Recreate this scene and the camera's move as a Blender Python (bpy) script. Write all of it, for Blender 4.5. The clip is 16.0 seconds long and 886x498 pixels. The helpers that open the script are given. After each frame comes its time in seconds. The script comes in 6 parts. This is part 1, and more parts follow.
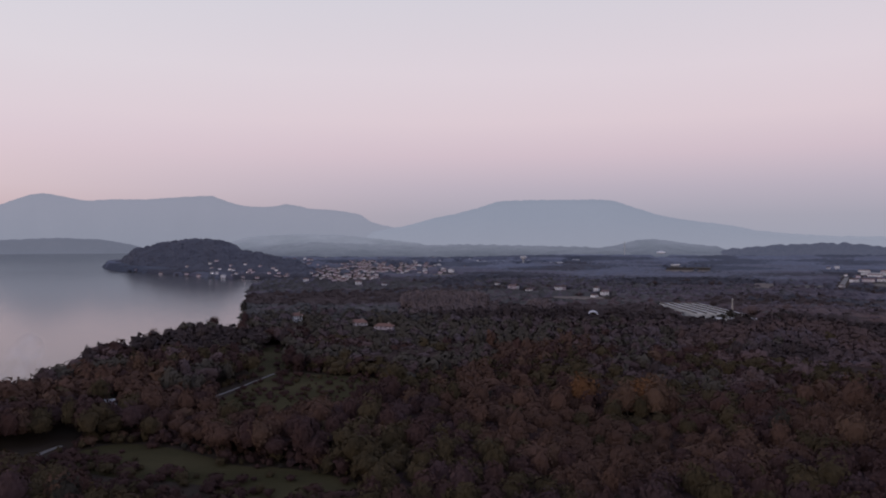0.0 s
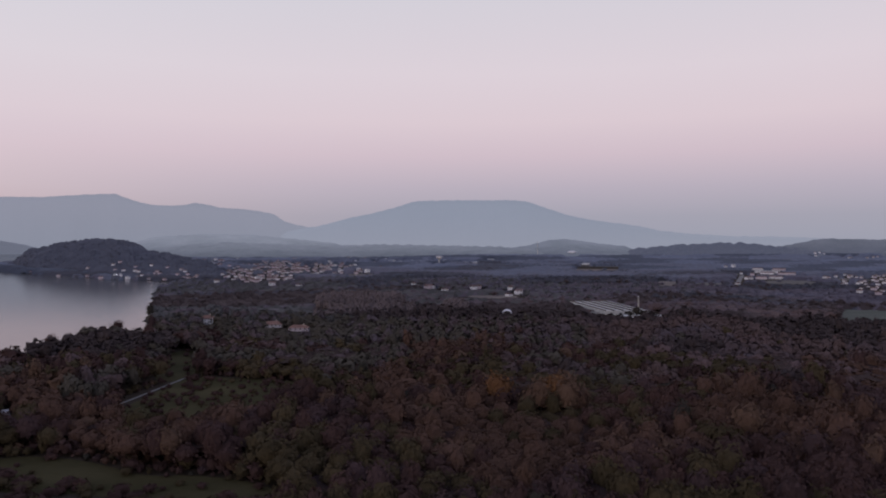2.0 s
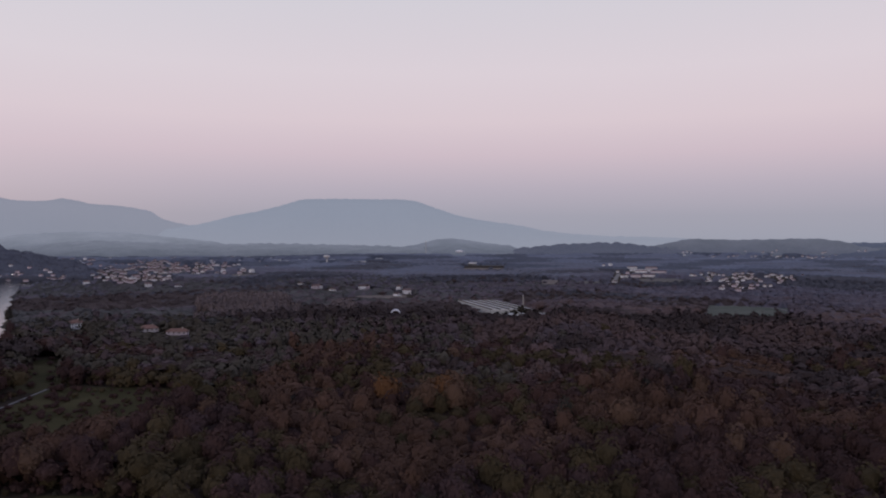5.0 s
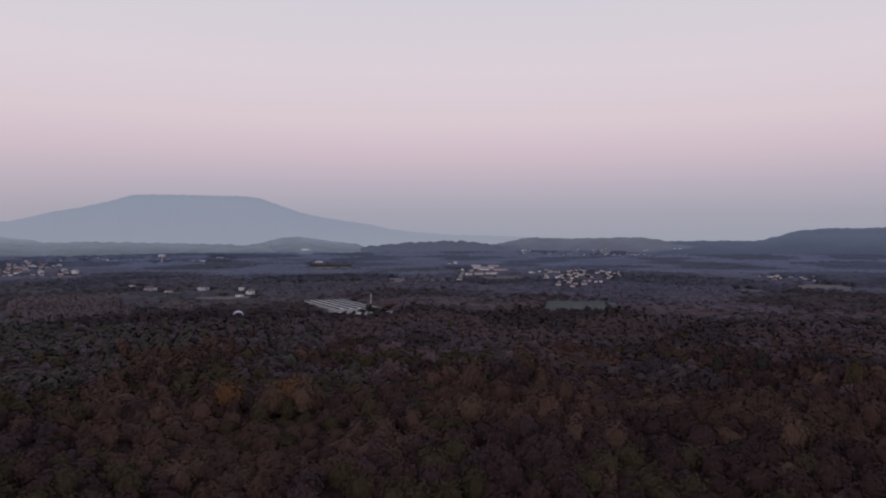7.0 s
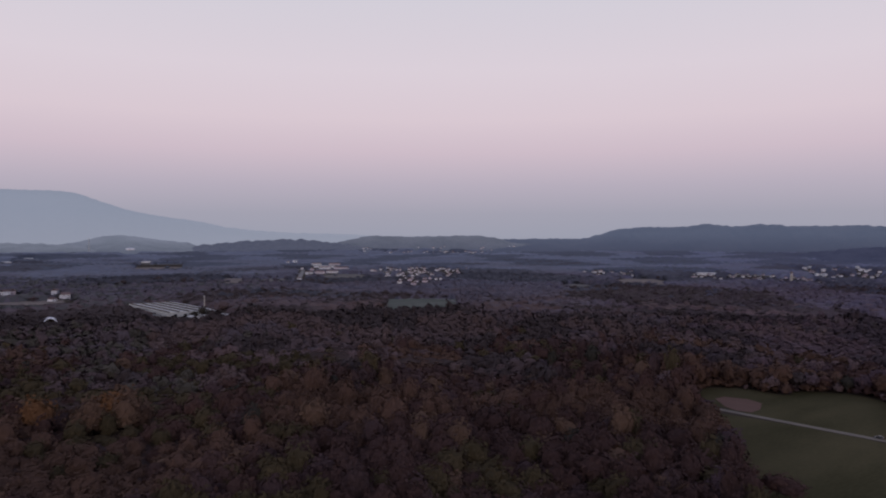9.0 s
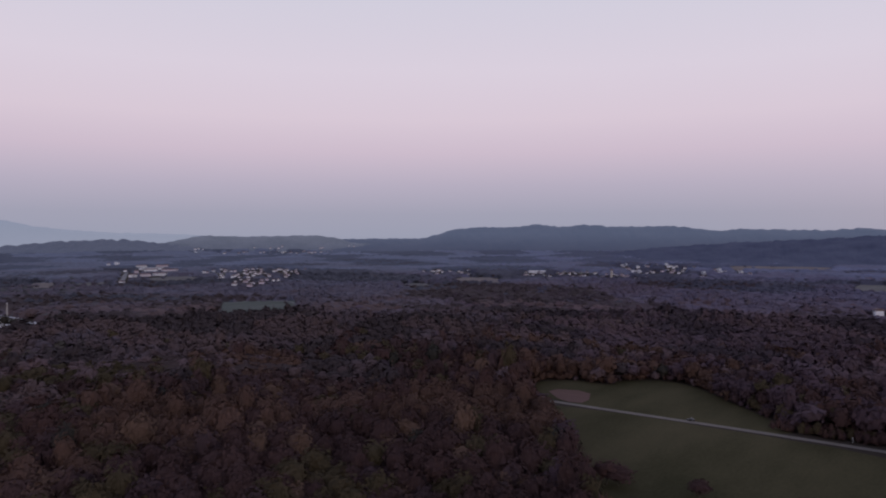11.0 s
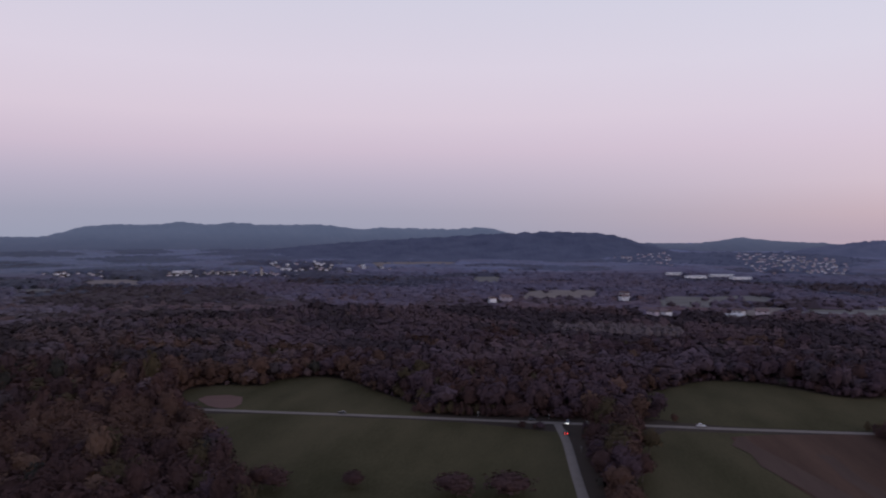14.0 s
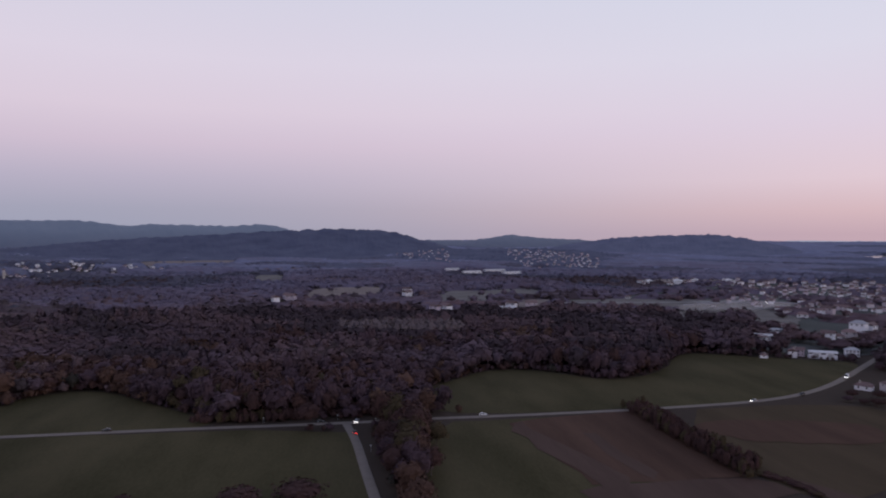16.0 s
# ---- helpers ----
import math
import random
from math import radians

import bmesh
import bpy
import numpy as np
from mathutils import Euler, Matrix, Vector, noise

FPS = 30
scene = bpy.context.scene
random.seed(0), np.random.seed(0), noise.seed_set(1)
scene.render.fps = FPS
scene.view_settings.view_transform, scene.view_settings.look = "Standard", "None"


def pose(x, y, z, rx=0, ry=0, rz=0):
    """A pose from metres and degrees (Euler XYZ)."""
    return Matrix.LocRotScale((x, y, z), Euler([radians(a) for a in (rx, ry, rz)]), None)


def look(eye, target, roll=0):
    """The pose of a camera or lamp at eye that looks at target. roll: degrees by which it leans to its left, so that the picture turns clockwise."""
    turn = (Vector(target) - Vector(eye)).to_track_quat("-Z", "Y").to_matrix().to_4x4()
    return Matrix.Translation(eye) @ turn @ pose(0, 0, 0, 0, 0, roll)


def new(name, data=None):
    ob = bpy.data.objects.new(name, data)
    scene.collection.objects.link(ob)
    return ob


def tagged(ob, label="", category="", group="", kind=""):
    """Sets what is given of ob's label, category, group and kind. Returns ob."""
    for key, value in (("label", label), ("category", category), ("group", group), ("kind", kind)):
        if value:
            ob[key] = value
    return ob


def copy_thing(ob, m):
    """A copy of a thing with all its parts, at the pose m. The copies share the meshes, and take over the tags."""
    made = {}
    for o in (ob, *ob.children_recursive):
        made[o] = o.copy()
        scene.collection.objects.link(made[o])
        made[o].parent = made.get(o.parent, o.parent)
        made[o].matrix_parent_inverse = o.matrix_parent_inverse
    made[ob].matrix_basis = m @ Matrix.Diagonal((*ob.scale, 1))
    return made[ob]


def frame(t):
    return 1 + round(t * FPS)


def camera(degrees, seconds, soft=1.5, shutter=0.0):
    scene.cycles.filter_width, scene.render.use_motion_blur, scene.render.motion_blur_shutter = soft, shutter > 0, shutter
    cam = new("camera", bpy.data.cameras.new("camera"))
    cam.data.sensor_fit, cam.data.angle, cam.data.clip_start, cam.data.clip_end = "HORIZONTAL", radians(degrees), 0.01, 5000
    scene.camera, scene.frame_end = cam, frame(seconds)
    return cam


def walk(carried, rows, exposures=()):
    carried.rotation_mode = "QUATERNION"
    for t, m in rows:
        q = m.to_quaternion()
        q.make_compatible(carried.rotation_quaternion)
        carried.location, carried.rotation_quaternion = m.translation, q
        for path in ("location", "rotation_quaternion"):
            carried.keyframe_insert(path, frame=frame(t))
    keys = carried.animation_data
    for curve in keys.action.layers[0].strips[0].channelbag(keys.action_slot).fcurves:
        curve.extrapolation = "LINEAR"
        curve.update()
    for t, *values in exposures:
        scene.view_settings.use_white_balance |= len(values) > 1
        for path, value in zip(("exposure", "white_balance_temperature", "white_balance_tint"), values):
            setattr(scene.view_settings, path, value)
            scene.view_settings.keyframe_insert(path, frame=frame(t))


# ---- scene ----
# An autumn plain beside a lake after sunset, from a slowly turning drone about 95 m up.
cam = camera(64.09, 16.0, soft=2.0, shutter=0.4)
walk(cam, [
    (0, pose(0.00, 0.00, 95.00, 89.43, -0.08, -0.00)),
    (0.5, pose(-0.15, -0.25, 95.11, 89.43, -0.10, -1.74)),
    (1, pose(-0.21, -0.53, 95.18, 89.43, -0.10, -3.42)),
    (1.5, pose(-0.23, -0.86, 95.24, 89.43, -0.08, -5.18)),
    (2, pose(-0.23, -1.17, 95.31, 89.43, -0.05, -6.79)),
    (2.5, pose(-0.22, -1.35, 95.42, 89.42, -0.03, -8.27)),
    (3, pose(-0.19, -1.35, 95.56, 89.41, -0.03, -9.72)),
    (5.5, pose(0.42, 1.78, 96.73, 89.35, -0.24, -18.37)),
    (6, pose(0.51, 2.71, 96.87, 89.33, -0.24, -21.62)),
    (6.5, pose(0.61, 3.72, 96.99, 89.31, -0.23, -24.93)),
    (7, pose(0.82, 4.84, 97.10, 89.28, -0.23, -28.13)),
    (7.5, pose(1.24, 6.17, 97.18, 89.26, -0.22, -31.36)),
    (8, pose(1.86, 7.72, 97.21, 89.23, -0.21, -34.58)),
    (8.5, pose(2.58, 9.34, 97.20, 89.21, -0.18, -37.80)),
    (9, pose(3.37, 10.89, 97.17, 89.18, -0.14, -40.97)),
    (11.5, pose(7.99, 16.91, 97.36, 89.19, -0.06, -56.98)),
    (12, pose(8.97, 17.73, 97.43, 89.17, -0.06, -60.13)),
    (12.5, pose(9.91, 18.42, 97.48, 89.15, -0.05, -64.42)),
    (13, pose(10.79, 18.99, 97.50, 89.12, -0.04, -70.32)),
    (13.5, pose(11.71, 19.55, 97.48, 89.09, -0.02, -76.27)),
    (14, pose(12.77, 20.16, 97.44, 89.05, 0.01, -81.76)),
    (14.5, pose(14.07, 20.80, 97.41, 89.00, 0.03, -86.85)),
    (15, pose(15.64, 21.45, 97.39, 88.94, 0.04, -91.93)),
    (15.5, pose(17.51, 22.04, 97.39, 88.88, 0.04, -96.39)),
    (16, pose(19.72, 22.50, 97.41, 88.82, 0.02, -99.19)),
], exposures=[(0, 0.03, 6640, 12), (5.5, 0.0, 6640, 10.5), (9, 0.0, 6560, 12), (12.5, 0.0, 6240, 15), (16, 0.05, 6240, 14.5)])


# ---------------------------------------------------------------- sky and light
def srgb(r, g, b):
    return tuple((c / 255 / 12.92) if c < 10.3 else ((c / 255 + 0.055) / 1.055) ** 2.4 for c in (r, g, b)) + (1.0,)


SUNSET = (-0.643, -0.766, 0.0)      # the side where the sun has gone down

world = bpy.data.worlds.new("dusk_sky")
scene.world = world
world.use_nodes = True
nt = world.node_tree
nt.nodes.clear()
wn = nt.nodes.new
coord = wn("ShaderNodeTexCoord")
split = wn("ShaderNodeSeparateXYZ")
nt.links.new(coord.outputs["Generated"], split.inputs[0])
height = wn("ShaderNodeMapRange")
height.inputs["From Min"].default_value, height.inputs["From Max"].default_value = 0.0, 1.0
nt.links.new(split.outputs["Z"], height.inputs["Value"])
side = wn("ShaderNodeVectorMath")
side.operation = "DOT_PRODUCT"
side.inputs[1].default_value = SUNSET
nt.links.new(coord.outputs["Generated"], side.inputs[0])
turnfac = wn("ShaderNodeMapRange")
turnfac.interpolation_type = "SMOOTHSTEP"
turnfac.inputs["From Min"].default_value, turnfac.inputs["From Max"].default_value = -0.95, 0.15
nt.links.new(side.outputs["Value"], turnfac.inputs["Value"])


def ramp(stops):
    node = wn("ShaderNodeValToRGB")
    els = node.color_ramp.elements
    while len(els) < len(stops):
        els.new(0.5)
    for e, (p, c) in zip(els, stops):
        e.position, e.color = p, srgb(*c)
    nt.links.new(height.outputs["Result"], node.inputs["Fac"])
    return node


# away from the sunset: grey-blue earth shadow under the pink belt
east = ramp([(0.0, (158, 162, 178)), (0.035, (164, 165, 181)), (0.075, (184, 177, 193)), (0.12, (208, 192, 205)),
             (0.165, (220, 205, 215)), (0.23, (222, 212, 222)), (0.33, (213, 211, 222)), (0.55, (160, 166, 194)), (1.0, (104, 116, 152))])
# towards it: peach at the horizon, then lilac
west = ramp([(0.0, (200, 170, 176)), (0.03, (218, 187, 188)), (0.07, (228, 205, 209)), (0.14, (225, 211, 221)),
             (0.23, (222, 219, 228)), (0.33, (215, 218, 229)), (0.55, (165, 172, 202)), (1.0, (106, 118, 155))])
both = wn("ShaderNodeMix")
both.data_type = "RGBA"
nt.links.new(turnfac.outputs["Result"], both.inputs["Factor"])
nt.links.new(east.outputs["Color"], both.inputs["A"])
nt.links.new(west.outputs["Color"], both.inputs["B"])
nishita = wn("ShaderNodeTexSky")
nishita.sky_type, nishita.sun_disc = "NISHITA", False
nishita.sun_elevation, nishita.sun_rotation = radians(1.0), math.atan2(SUNSET[0], SUNSET[1])
dim = wn("ShaderNodeVectorMath")
dim.operation = "SCALE"
dim.inputs["Scale"].default_value = 0.12
nt.links.new(nishita.outputs["Color"], dim.inputs[0])
sky = wn("ShaderNodeMix")
sky.data_type = "RGBA"
sky.inputs["Factor"].default_value = 0.06
nt.links.new(both.outputs["Result"], sky.inputs["A"])
nt.links.new(dim.outputs["Vector"], sky.inputs["B"])
back = wn("ShaderNodeBackground")
back.inputs["Strength"].default_value = 1.0
nt.links.new(sky.outputs["Result"], back.inputs["Color"])
out = wn("ShaderNodeOutputWorld")
nt.links.new(back.outputs[0], out.inputs[0])

sun = bpy.data.lights.new("afterglow", "SUN")
sun.energy, sun.angle, sun.color = 0.5, radians(40), (1.0, 0.86, 0.78)
new("afterglow", sun).matrix_world = look((-643, -766, 200), (0, 0, 0))


# ---------------------------------------------------------------- materials
def material(name, a, b, scale=0.1, rough=0.9, fine=2.0, bump=0.0, island=0.0, piece=0.0, spec=0.25, glow=None, stretch=None, airy=0.0):
    """Two base colours mixed by broad and fine noise; island and piece: brightness spread from part to part;
    airy: how far twigs let the sky light through a crown instead of shading it like a solid."""
    m = bpy.data.materials.new(name)
    m.use_nodes = True
    n, l = m.node_tree.nodes, m.node_tree.links
    bsdf = n["Principled BSDF"]
    bsdf.inputs["Roughness"].default_value = rough
    bsdf.inputs["Specular IOR Level"].default_value = spec
    tc = n.new("ShaderNodeNewGeometry")
    where = tc.outputs["Position"]
    if stretch:
        mp = n.new("ShaderNodeMapping")
        mp.inputs["Rotation"].default_value = (0, 0, radians(stretch[0]))
        mp.inputs["Scale"].default_value = (stretch[1], stretch[2], 1)
        l.new(where, mp.inputs["Vector"])
        where = mp.outputs["Vector"]
    broad, grain = n.new("ShaderNodeTexNoise"), n.new("ShaderNodeTexNoise")
    broad.inputs["Scale"].default_value, broad.inputs["Detail"].default_value = scale, 3
    grain.inputs["Scale"].default_value, grain.inputs["Detail"].default_value = scale * fine * 5, 2
    for t in (broad, grain):
        l.new(where, t.inputs["Vector"])
    mixv = n.new("ShaderNodeMath")
    mixv.operation = "MULTIPLY_ADD"
    mixv.inputs[1].default_value = 0.45
    l.new(grain.outputs["Fac"], mixv.inputs[0])
    sub = n.new("ShaderNodeMath")
    sub.operation = "MULTIPLY_ADD"
    sub.inputs[1].default_value, sub.inputs[2].default_value = 1.5, -0.5
    l.new(broad.outputs["Fac"], sub.inputs[0])
    l.new(sub.outputs[0], mixv.inputs[2])
    mix = n.new("ShaderNodeMix")
    mix.data_type = "RGBA"
    mix.inputs["A"].default_value, mix.inputs["B"].default_value = (*a, 1), (*b, 1)
    l.new(mixv.outputs[0], mix.inputs["Factor"])
    colour = mix.outputs["Result"]
    for amount, source in ((island, tc.outputs["Random Per Island"]), (piece, None)):
        if amount:
            if source is None:
                source = n.new("ShaderNodeObjectInfo").outputs["Random"]
            mr = n.new("ShaderNodeMapRange")
            mr.inputs["To Min"].default_value, mr.inputs["To Max"].default_value = 1 - amount, 1 + amount
            l.new(source, mr.inputs["Value"])
            sc = n.new("ShaderNodeVectorMath")
            sc.operation = "SCALE"
            l.new(colour, sc.inputs[0])
            l.new(mr.outputs["Result"], sc.inputs["Scale"])
            colour = sc.outputs["Vector"]
    l.new(colour, bsdf.inputs["Base Color"])
    facing = None
    if bump:
        bp = n.new("ShaderNodeBump")
        bp.inputs["Strength"].default_value, bp.inputs["Distance"].default_value = 0.6, bump
        l.new(grain.outputs["Fac"], bp.inputs["Height"])
        facing = bp.outputs["Normal"]
    if airy:
        lean, rise, unit = (n.new("ShaderNodeVectorMath") for _ in range(3))
        lean.operation, rise.operation, unit.operation = "SCALE", "ADD", "NORMALIZE"
        lean.inputs["Scale"].default_value, rise.inputs[1].default_value = 1 - airy, (0, 0, airy)
        l.new(facing or tc.outputs["Normal"], lean.inputs[0])
        l.new(lean.outputs["Vector"], rise.inputs[0])
        l.new(rise.outputs["Vector"], unit.inputs[0])
        facing = unit.outputs["Vector"]
    if facing:
        l.new(facing, bsdf.inputs["Normal"])
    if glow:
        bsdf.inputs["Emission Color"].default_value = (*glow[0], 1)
        if len(glow) > 2:                       # painted haze glow, blended by height from a low tone to a high one
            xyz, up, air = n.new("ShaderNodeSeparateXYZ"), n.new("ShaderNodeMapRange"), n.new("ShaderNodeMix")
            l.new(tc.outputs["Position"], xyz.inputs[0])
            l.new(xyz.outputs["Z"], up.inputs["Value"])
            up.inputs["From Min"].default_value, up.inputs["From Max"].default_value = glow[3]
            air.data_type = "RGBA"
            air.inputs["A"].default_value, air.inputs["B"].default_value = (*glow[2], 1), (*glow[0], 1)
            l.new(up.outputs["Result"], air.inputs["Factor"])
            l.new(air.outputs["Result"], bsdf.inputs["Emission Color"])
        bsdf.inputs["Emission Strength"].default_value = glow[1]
    return m


# woods in late autumn
CROWNS = [
    material("oak_russet", (0.053, 0.031, 0.028), (0.110, 0.061, 0.052), 0.02, fine=9, island=0.04, bump=0.3, spec=0.03, airy=0.56),
    material("oak_brown", (0.045, 0.027, 0.026), (0.100, 0.058, 0.052), 0.02, fine=9, island=0.04, bump=0.3, spec=0.03, airy=0.56),
    material("ash_bare", (0.047, 0.031, 0.031), (0.104, 0.064, 0.065), 0.02, fine=9, island=0.04, bump=0.3, spec=0.03, airy=0.56),
    material("alder_olive", (0.046, 0.037, 0.021), (0.103, 0.076, 0.045), 0.02, fine=9, island=0.04, bump=0.3, spec=0.03, airy=0.56),
    material("conifer_green", (0.043, 0.039, 0.032), (0.055, 0.048, 0.039), 0.02, fine=9, island=0.04, bump=0.3, spec=0.03, airy=0.56),
    material("birch_gold", (0.134, 0.068, 0.036), (0.191, 0.095, 0.046), 0.05, fine=5, island=0.04, bump=0.3, spec=0.03, airy=0.56),
    material("poplar_rust", (0.160, 0.126, 0.127), (0.204, 0.162, 0.163), 0.02, fine=9, island=0.04, bump=0.4, spec=0.03, airy=0.56),
    # the next three crowns have distance haze mixed into their base colours
    material("bare_wood_hazed_brown", (0.098, 0.066, 0.066), (0.180, 0.122, 0.121), 0.006, fine=30, island=0.04, bump=0.4, spec=0.03, airy=0.56),
    material("bare_wood_hazed_grey", (0.110, 0.097, 0.120), (0.157, 0.137, 0.169), 0.006, fine=30, island=0.04, bump=0.4, spec=0.03, airy=0.56),
    material("pine_wood_blue", (0.075, 0.071, 0.093), (0.108, 0.102, 0.131), 0.006, fine=30, island=0.04, bump=0.4, spec=0.03, airy=0.56),
    # brown twigs tinted purple, with the blue dusk haze in the colour
    material("twigs_dusk_haze_purple", (0.054, 0.036, 0.040), (0.116, 0.074, 0.085), 0.02, fine=9, island=0.04, bump=0.3, spec=0.03, airy=0.56),
    material("aspen_fawn", (0.069, 0.041, 0.031), (0.145, 0.084, 0.064), 0.02, fine=9, island=0.04, bump=0.3, spec=0.03, airy=0.56),
    # lilac crown that carries the valley haze as base colour
    material("crown_haze_lilac", (0.123, 0.107, 0.156), (0.190, 0.165, 0.232), 0.01, fine=12, island=0.04, bump=0.4, spec=0.03, airy=0.56),
    material("larch_tan", (0.095, 0.058, 0.042), (0.154, 0.095, 0.067), 0.05, fine=5, island=0.04, bump=0.3, spec=0.03, airy=0.56),
]
# stands of the plain: distance haze is put into their colours, brown to blue
HAZED_STANDS = []
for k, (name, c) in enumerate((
        ("oakwood_brown", (0.122, 0.084, 0.080)), ("wood_haze_1", (0.134, 0.097, 0.097)), ("wood_haze_2", (0.138, 0.107, 0.114)),
        ("mixed_wood", (0.142, 0.117, 0.131)), ("mixed_wood_grey", (0.134, 0.117, 0.137)), ("wood_haze_5", (0.144, 0.134, 0.161)),
        ("wood_haze_6", (0.155, 0.157, 0.184)), ("wood_haze_7", (0.163, 0.173, 0.210)), ("wood_haze_8", (0.174, 0.189, 0.233)),
        ("wood_haze_9", (0.178, 0.195, 0.240)),
        ("dark_pine_brown", (0.080, 0.060, 0.057)), ("dark_pine_hazed", (0.090, 0.088, 0.100)), ("dark_pine_hazed_blue", (0.108, 0.117, 0.142)),
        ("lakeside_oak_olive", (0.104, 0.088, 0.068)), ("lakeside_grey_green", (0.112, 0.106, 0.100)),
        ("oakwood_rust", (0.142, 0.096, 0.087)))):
    # each stand gets a second copy with the violet dusk haze in its colour
    for cast, (u, v, w) in (("", (1, 1, 1.03)), ("_haze_violet", (1.03, 1.0, 1.15))):
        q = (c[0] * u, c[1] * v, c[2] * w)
        HAZED_STANDS.append(material(name + cast, tuple(e * 0.78 for e in q), tuple(e * 1.24 for e in q), 0.02 - 0.0012 * min(k, 9), fine=5, island=0.04, bump=0.3 + 0.15 * min(k, 9), spec=0.03, airy=0.74))
# woods of hill and promontory, with blue distance haze put into the base colour
HILL_HAZED_PALE = material("hazed_hill_wood_pale", (0.110, 0.121, 0.178), (0.183, 0.189, 0.253), 0.012, fine=2, spec=0.03, airy=0.6, bump=3)
PROM_WOOD_HAZED = material("hazed_promontory_wood", (0.074, 0.077, 0.098), (0.130, 0.132, 0.160), 0.02, fine=2, island=0.12, spec=0.03, airy=0.6, bump=3)
NEAR_BRUSH = material("near_brush", (0.040, 0.027, 0.025), (0.074, 0.049, 0.045), 0.03, fine=8, spec=0.03, airy=0.5, bump=0.8)
VALLEY_GRASS = material("valley_pasture", (0.062, 0.068, 0.060), (0.122, 0.124, 0.118), 0.012, fine=5, bump=0.1, spec=0.03, stretch=(-20, 0.3, 1.2))
# the blue of this hill is distance haze in its colour
HILL_WOOD_HAZED = material("hazed_hill_wood", (0.076, 0.085, 0.130), (0.136, 0.144, 0.197), 0.012, fine=2, spec=0.03, airy=0.6, bump=3)
BARK = material("bark", (0.07, 0.055, 0.045), (0.13, 0.11, 0.095), 0.8, bump=0.03)
FOREST_FLOOR = material("plain_ground", (0.046, 0.036, 0.028), (0.074, 0.058, 0.046), 0.008, fine=6, bump=0.3, spec=0.03)
GRASS = material("meadow_grass", (0.038, 0.036, 0.016), (0.104, 0.087, 0.047), 0.03, fine=5, bump=0.1, stretch=(8, 0.35, 1), spec=0.03)
PALE_GRASS = material("mown_grass", (0.130, 0.121, 0.108), (0.225, 0.207, 0.188), 0.02, fine=4, bump=0.1, spec=0.03)
NURSERY = material("nursery_rows", (0.098, 0.106, 0.088), (0.160, 0.168, 0.142), 0.03, fine=4, bump=0.1, stretch=(40, 0.3, 1.6), spec=0.03)
TAN = material("stubble", (0.175, 0.145, 0.127), (0.270, 0.224, 0.198), 0.02, fine=4, bump=0.1, spec=0.03)
EARTH = material("ploughed_earth", (0.060, 0.036, 0.026), (0.114, 0.069, 0.049), 0.05, fine=4, bump=0.15, stretch=(38, 0.12, 1.3), spec=0.03)
DRY_STRIP = material("dry_strip", (0.130, 0.080, 0.066), (0.200, 0.124, 0.102), 0.06, fine=4, bump=0.1, stretch=(12, 1, 0.2), spec=0.03)
DUST = material("dusty_earth", (0.070, 0.046, 0.036), (0.108, 0.072, 0.057), 0.05, fine=4, bump=0.1, stretch=(38, 0.15, 1.3), spec=0.03)
ASPHALT = material("asphalt", (0.170, 0.146, 0.120), (0.226, 0.194, 0.164), 0.2, rough=0.85, fine=6, spec=0.08)
GRAVEL = material("gravel", (0.19, 0.18, 0.175), (0.27, 0.255, 0.245), 0.4, fine=5, bump=0.03)
WALL_WHITE = material("white_render", (0.68, 0.67, 0.71), (0.80, 0.79, 0.83), 0.3, piece=0.12)
WALL_CREAM = material("cream_render", (0.50, 0.45, 0.48), (0.60, 0.55, 0.58), 0.3, piece=0.15)
WALL_ROSE = material("rose_render", (0.48, 0.41, 0.46), (0.58, 0.50, 0.56), 0.3, piece=0.15)
FALLOW = material("fallow_ground", (0.050, 0.038, 0.022), (0.092, 0.068, 0.042), 0.04, fine=5, bump=0.12, stretch=(38, 0.12, 1.3), spec=0.03)
WALL_GREY = material("grey_concrete", (0.34, 0.34, 0.35), (0.46, 0.46, 0.46), 0.3, piece=0.15)
TILES = material("terracotta_tiles", (0.140, 0.096, 0.094), (0.206, 0.144, 0.140), 0.6, fine=4, bump=0.03, piece=0.25)
TILES_RED = material("red_tiles", (0.180, 0.104, 0.088), (0.240, 0.144, 0.124), 0.6, fine=4, bump=0.03, piece=0.2)
SLATE = material("grey_roof", (0.30, 0.30, 0.32), (0.42, 0.42, 0.43), 0.4, piece=0.2)
SHEET = material("pale_sheet_roof", (0.48, 0.48, 0.49), (0.62, 0.61, 0.60), 0.2, rough=0.6, piece=0.1)
WORKS_ROOF = material("works_roof", (0.42, 0.41, 0.41), (0.55, 0.54, 0.53), 0.1, piece=0.15)
DARK_GLASS = material("dark_window", (0.025, 0.028, 0.034), (0.04, 0.043, 0.05), 0.5, rough=0.15, spec=0.5)
WOOD_DARK = material("dark_wood", (0.06, 0.04, 0.03), (0.10, 0.07, 0.05), 0.8)
STONE = material("pale_stone", (0.33, 0.31, 0.28), (0.45, 0.42, 0.38), 0.3, bump=0.1)
RUBBER = material("rubber", (0.015, 0.015, 0.015), (0.03, 0.03, 0.03), 3)
STEEL = material("galvanised_steel", (0.38, 0.38, 0.39), (0.5, 0.5, 0.5), 2, rough=0.45)
CAR_WHITE = material("white_car_paint", (0.72, 0.72, 0.72), (0.8, 0.8, 0.8), 1, rough=0.3, spec=0.5)
CAR_DARK = material("dark_car_paint", (0.02, 0.022, 0.028), (0.035, 0.035, 0.04), 1, rough=0.3, spec=0.5)
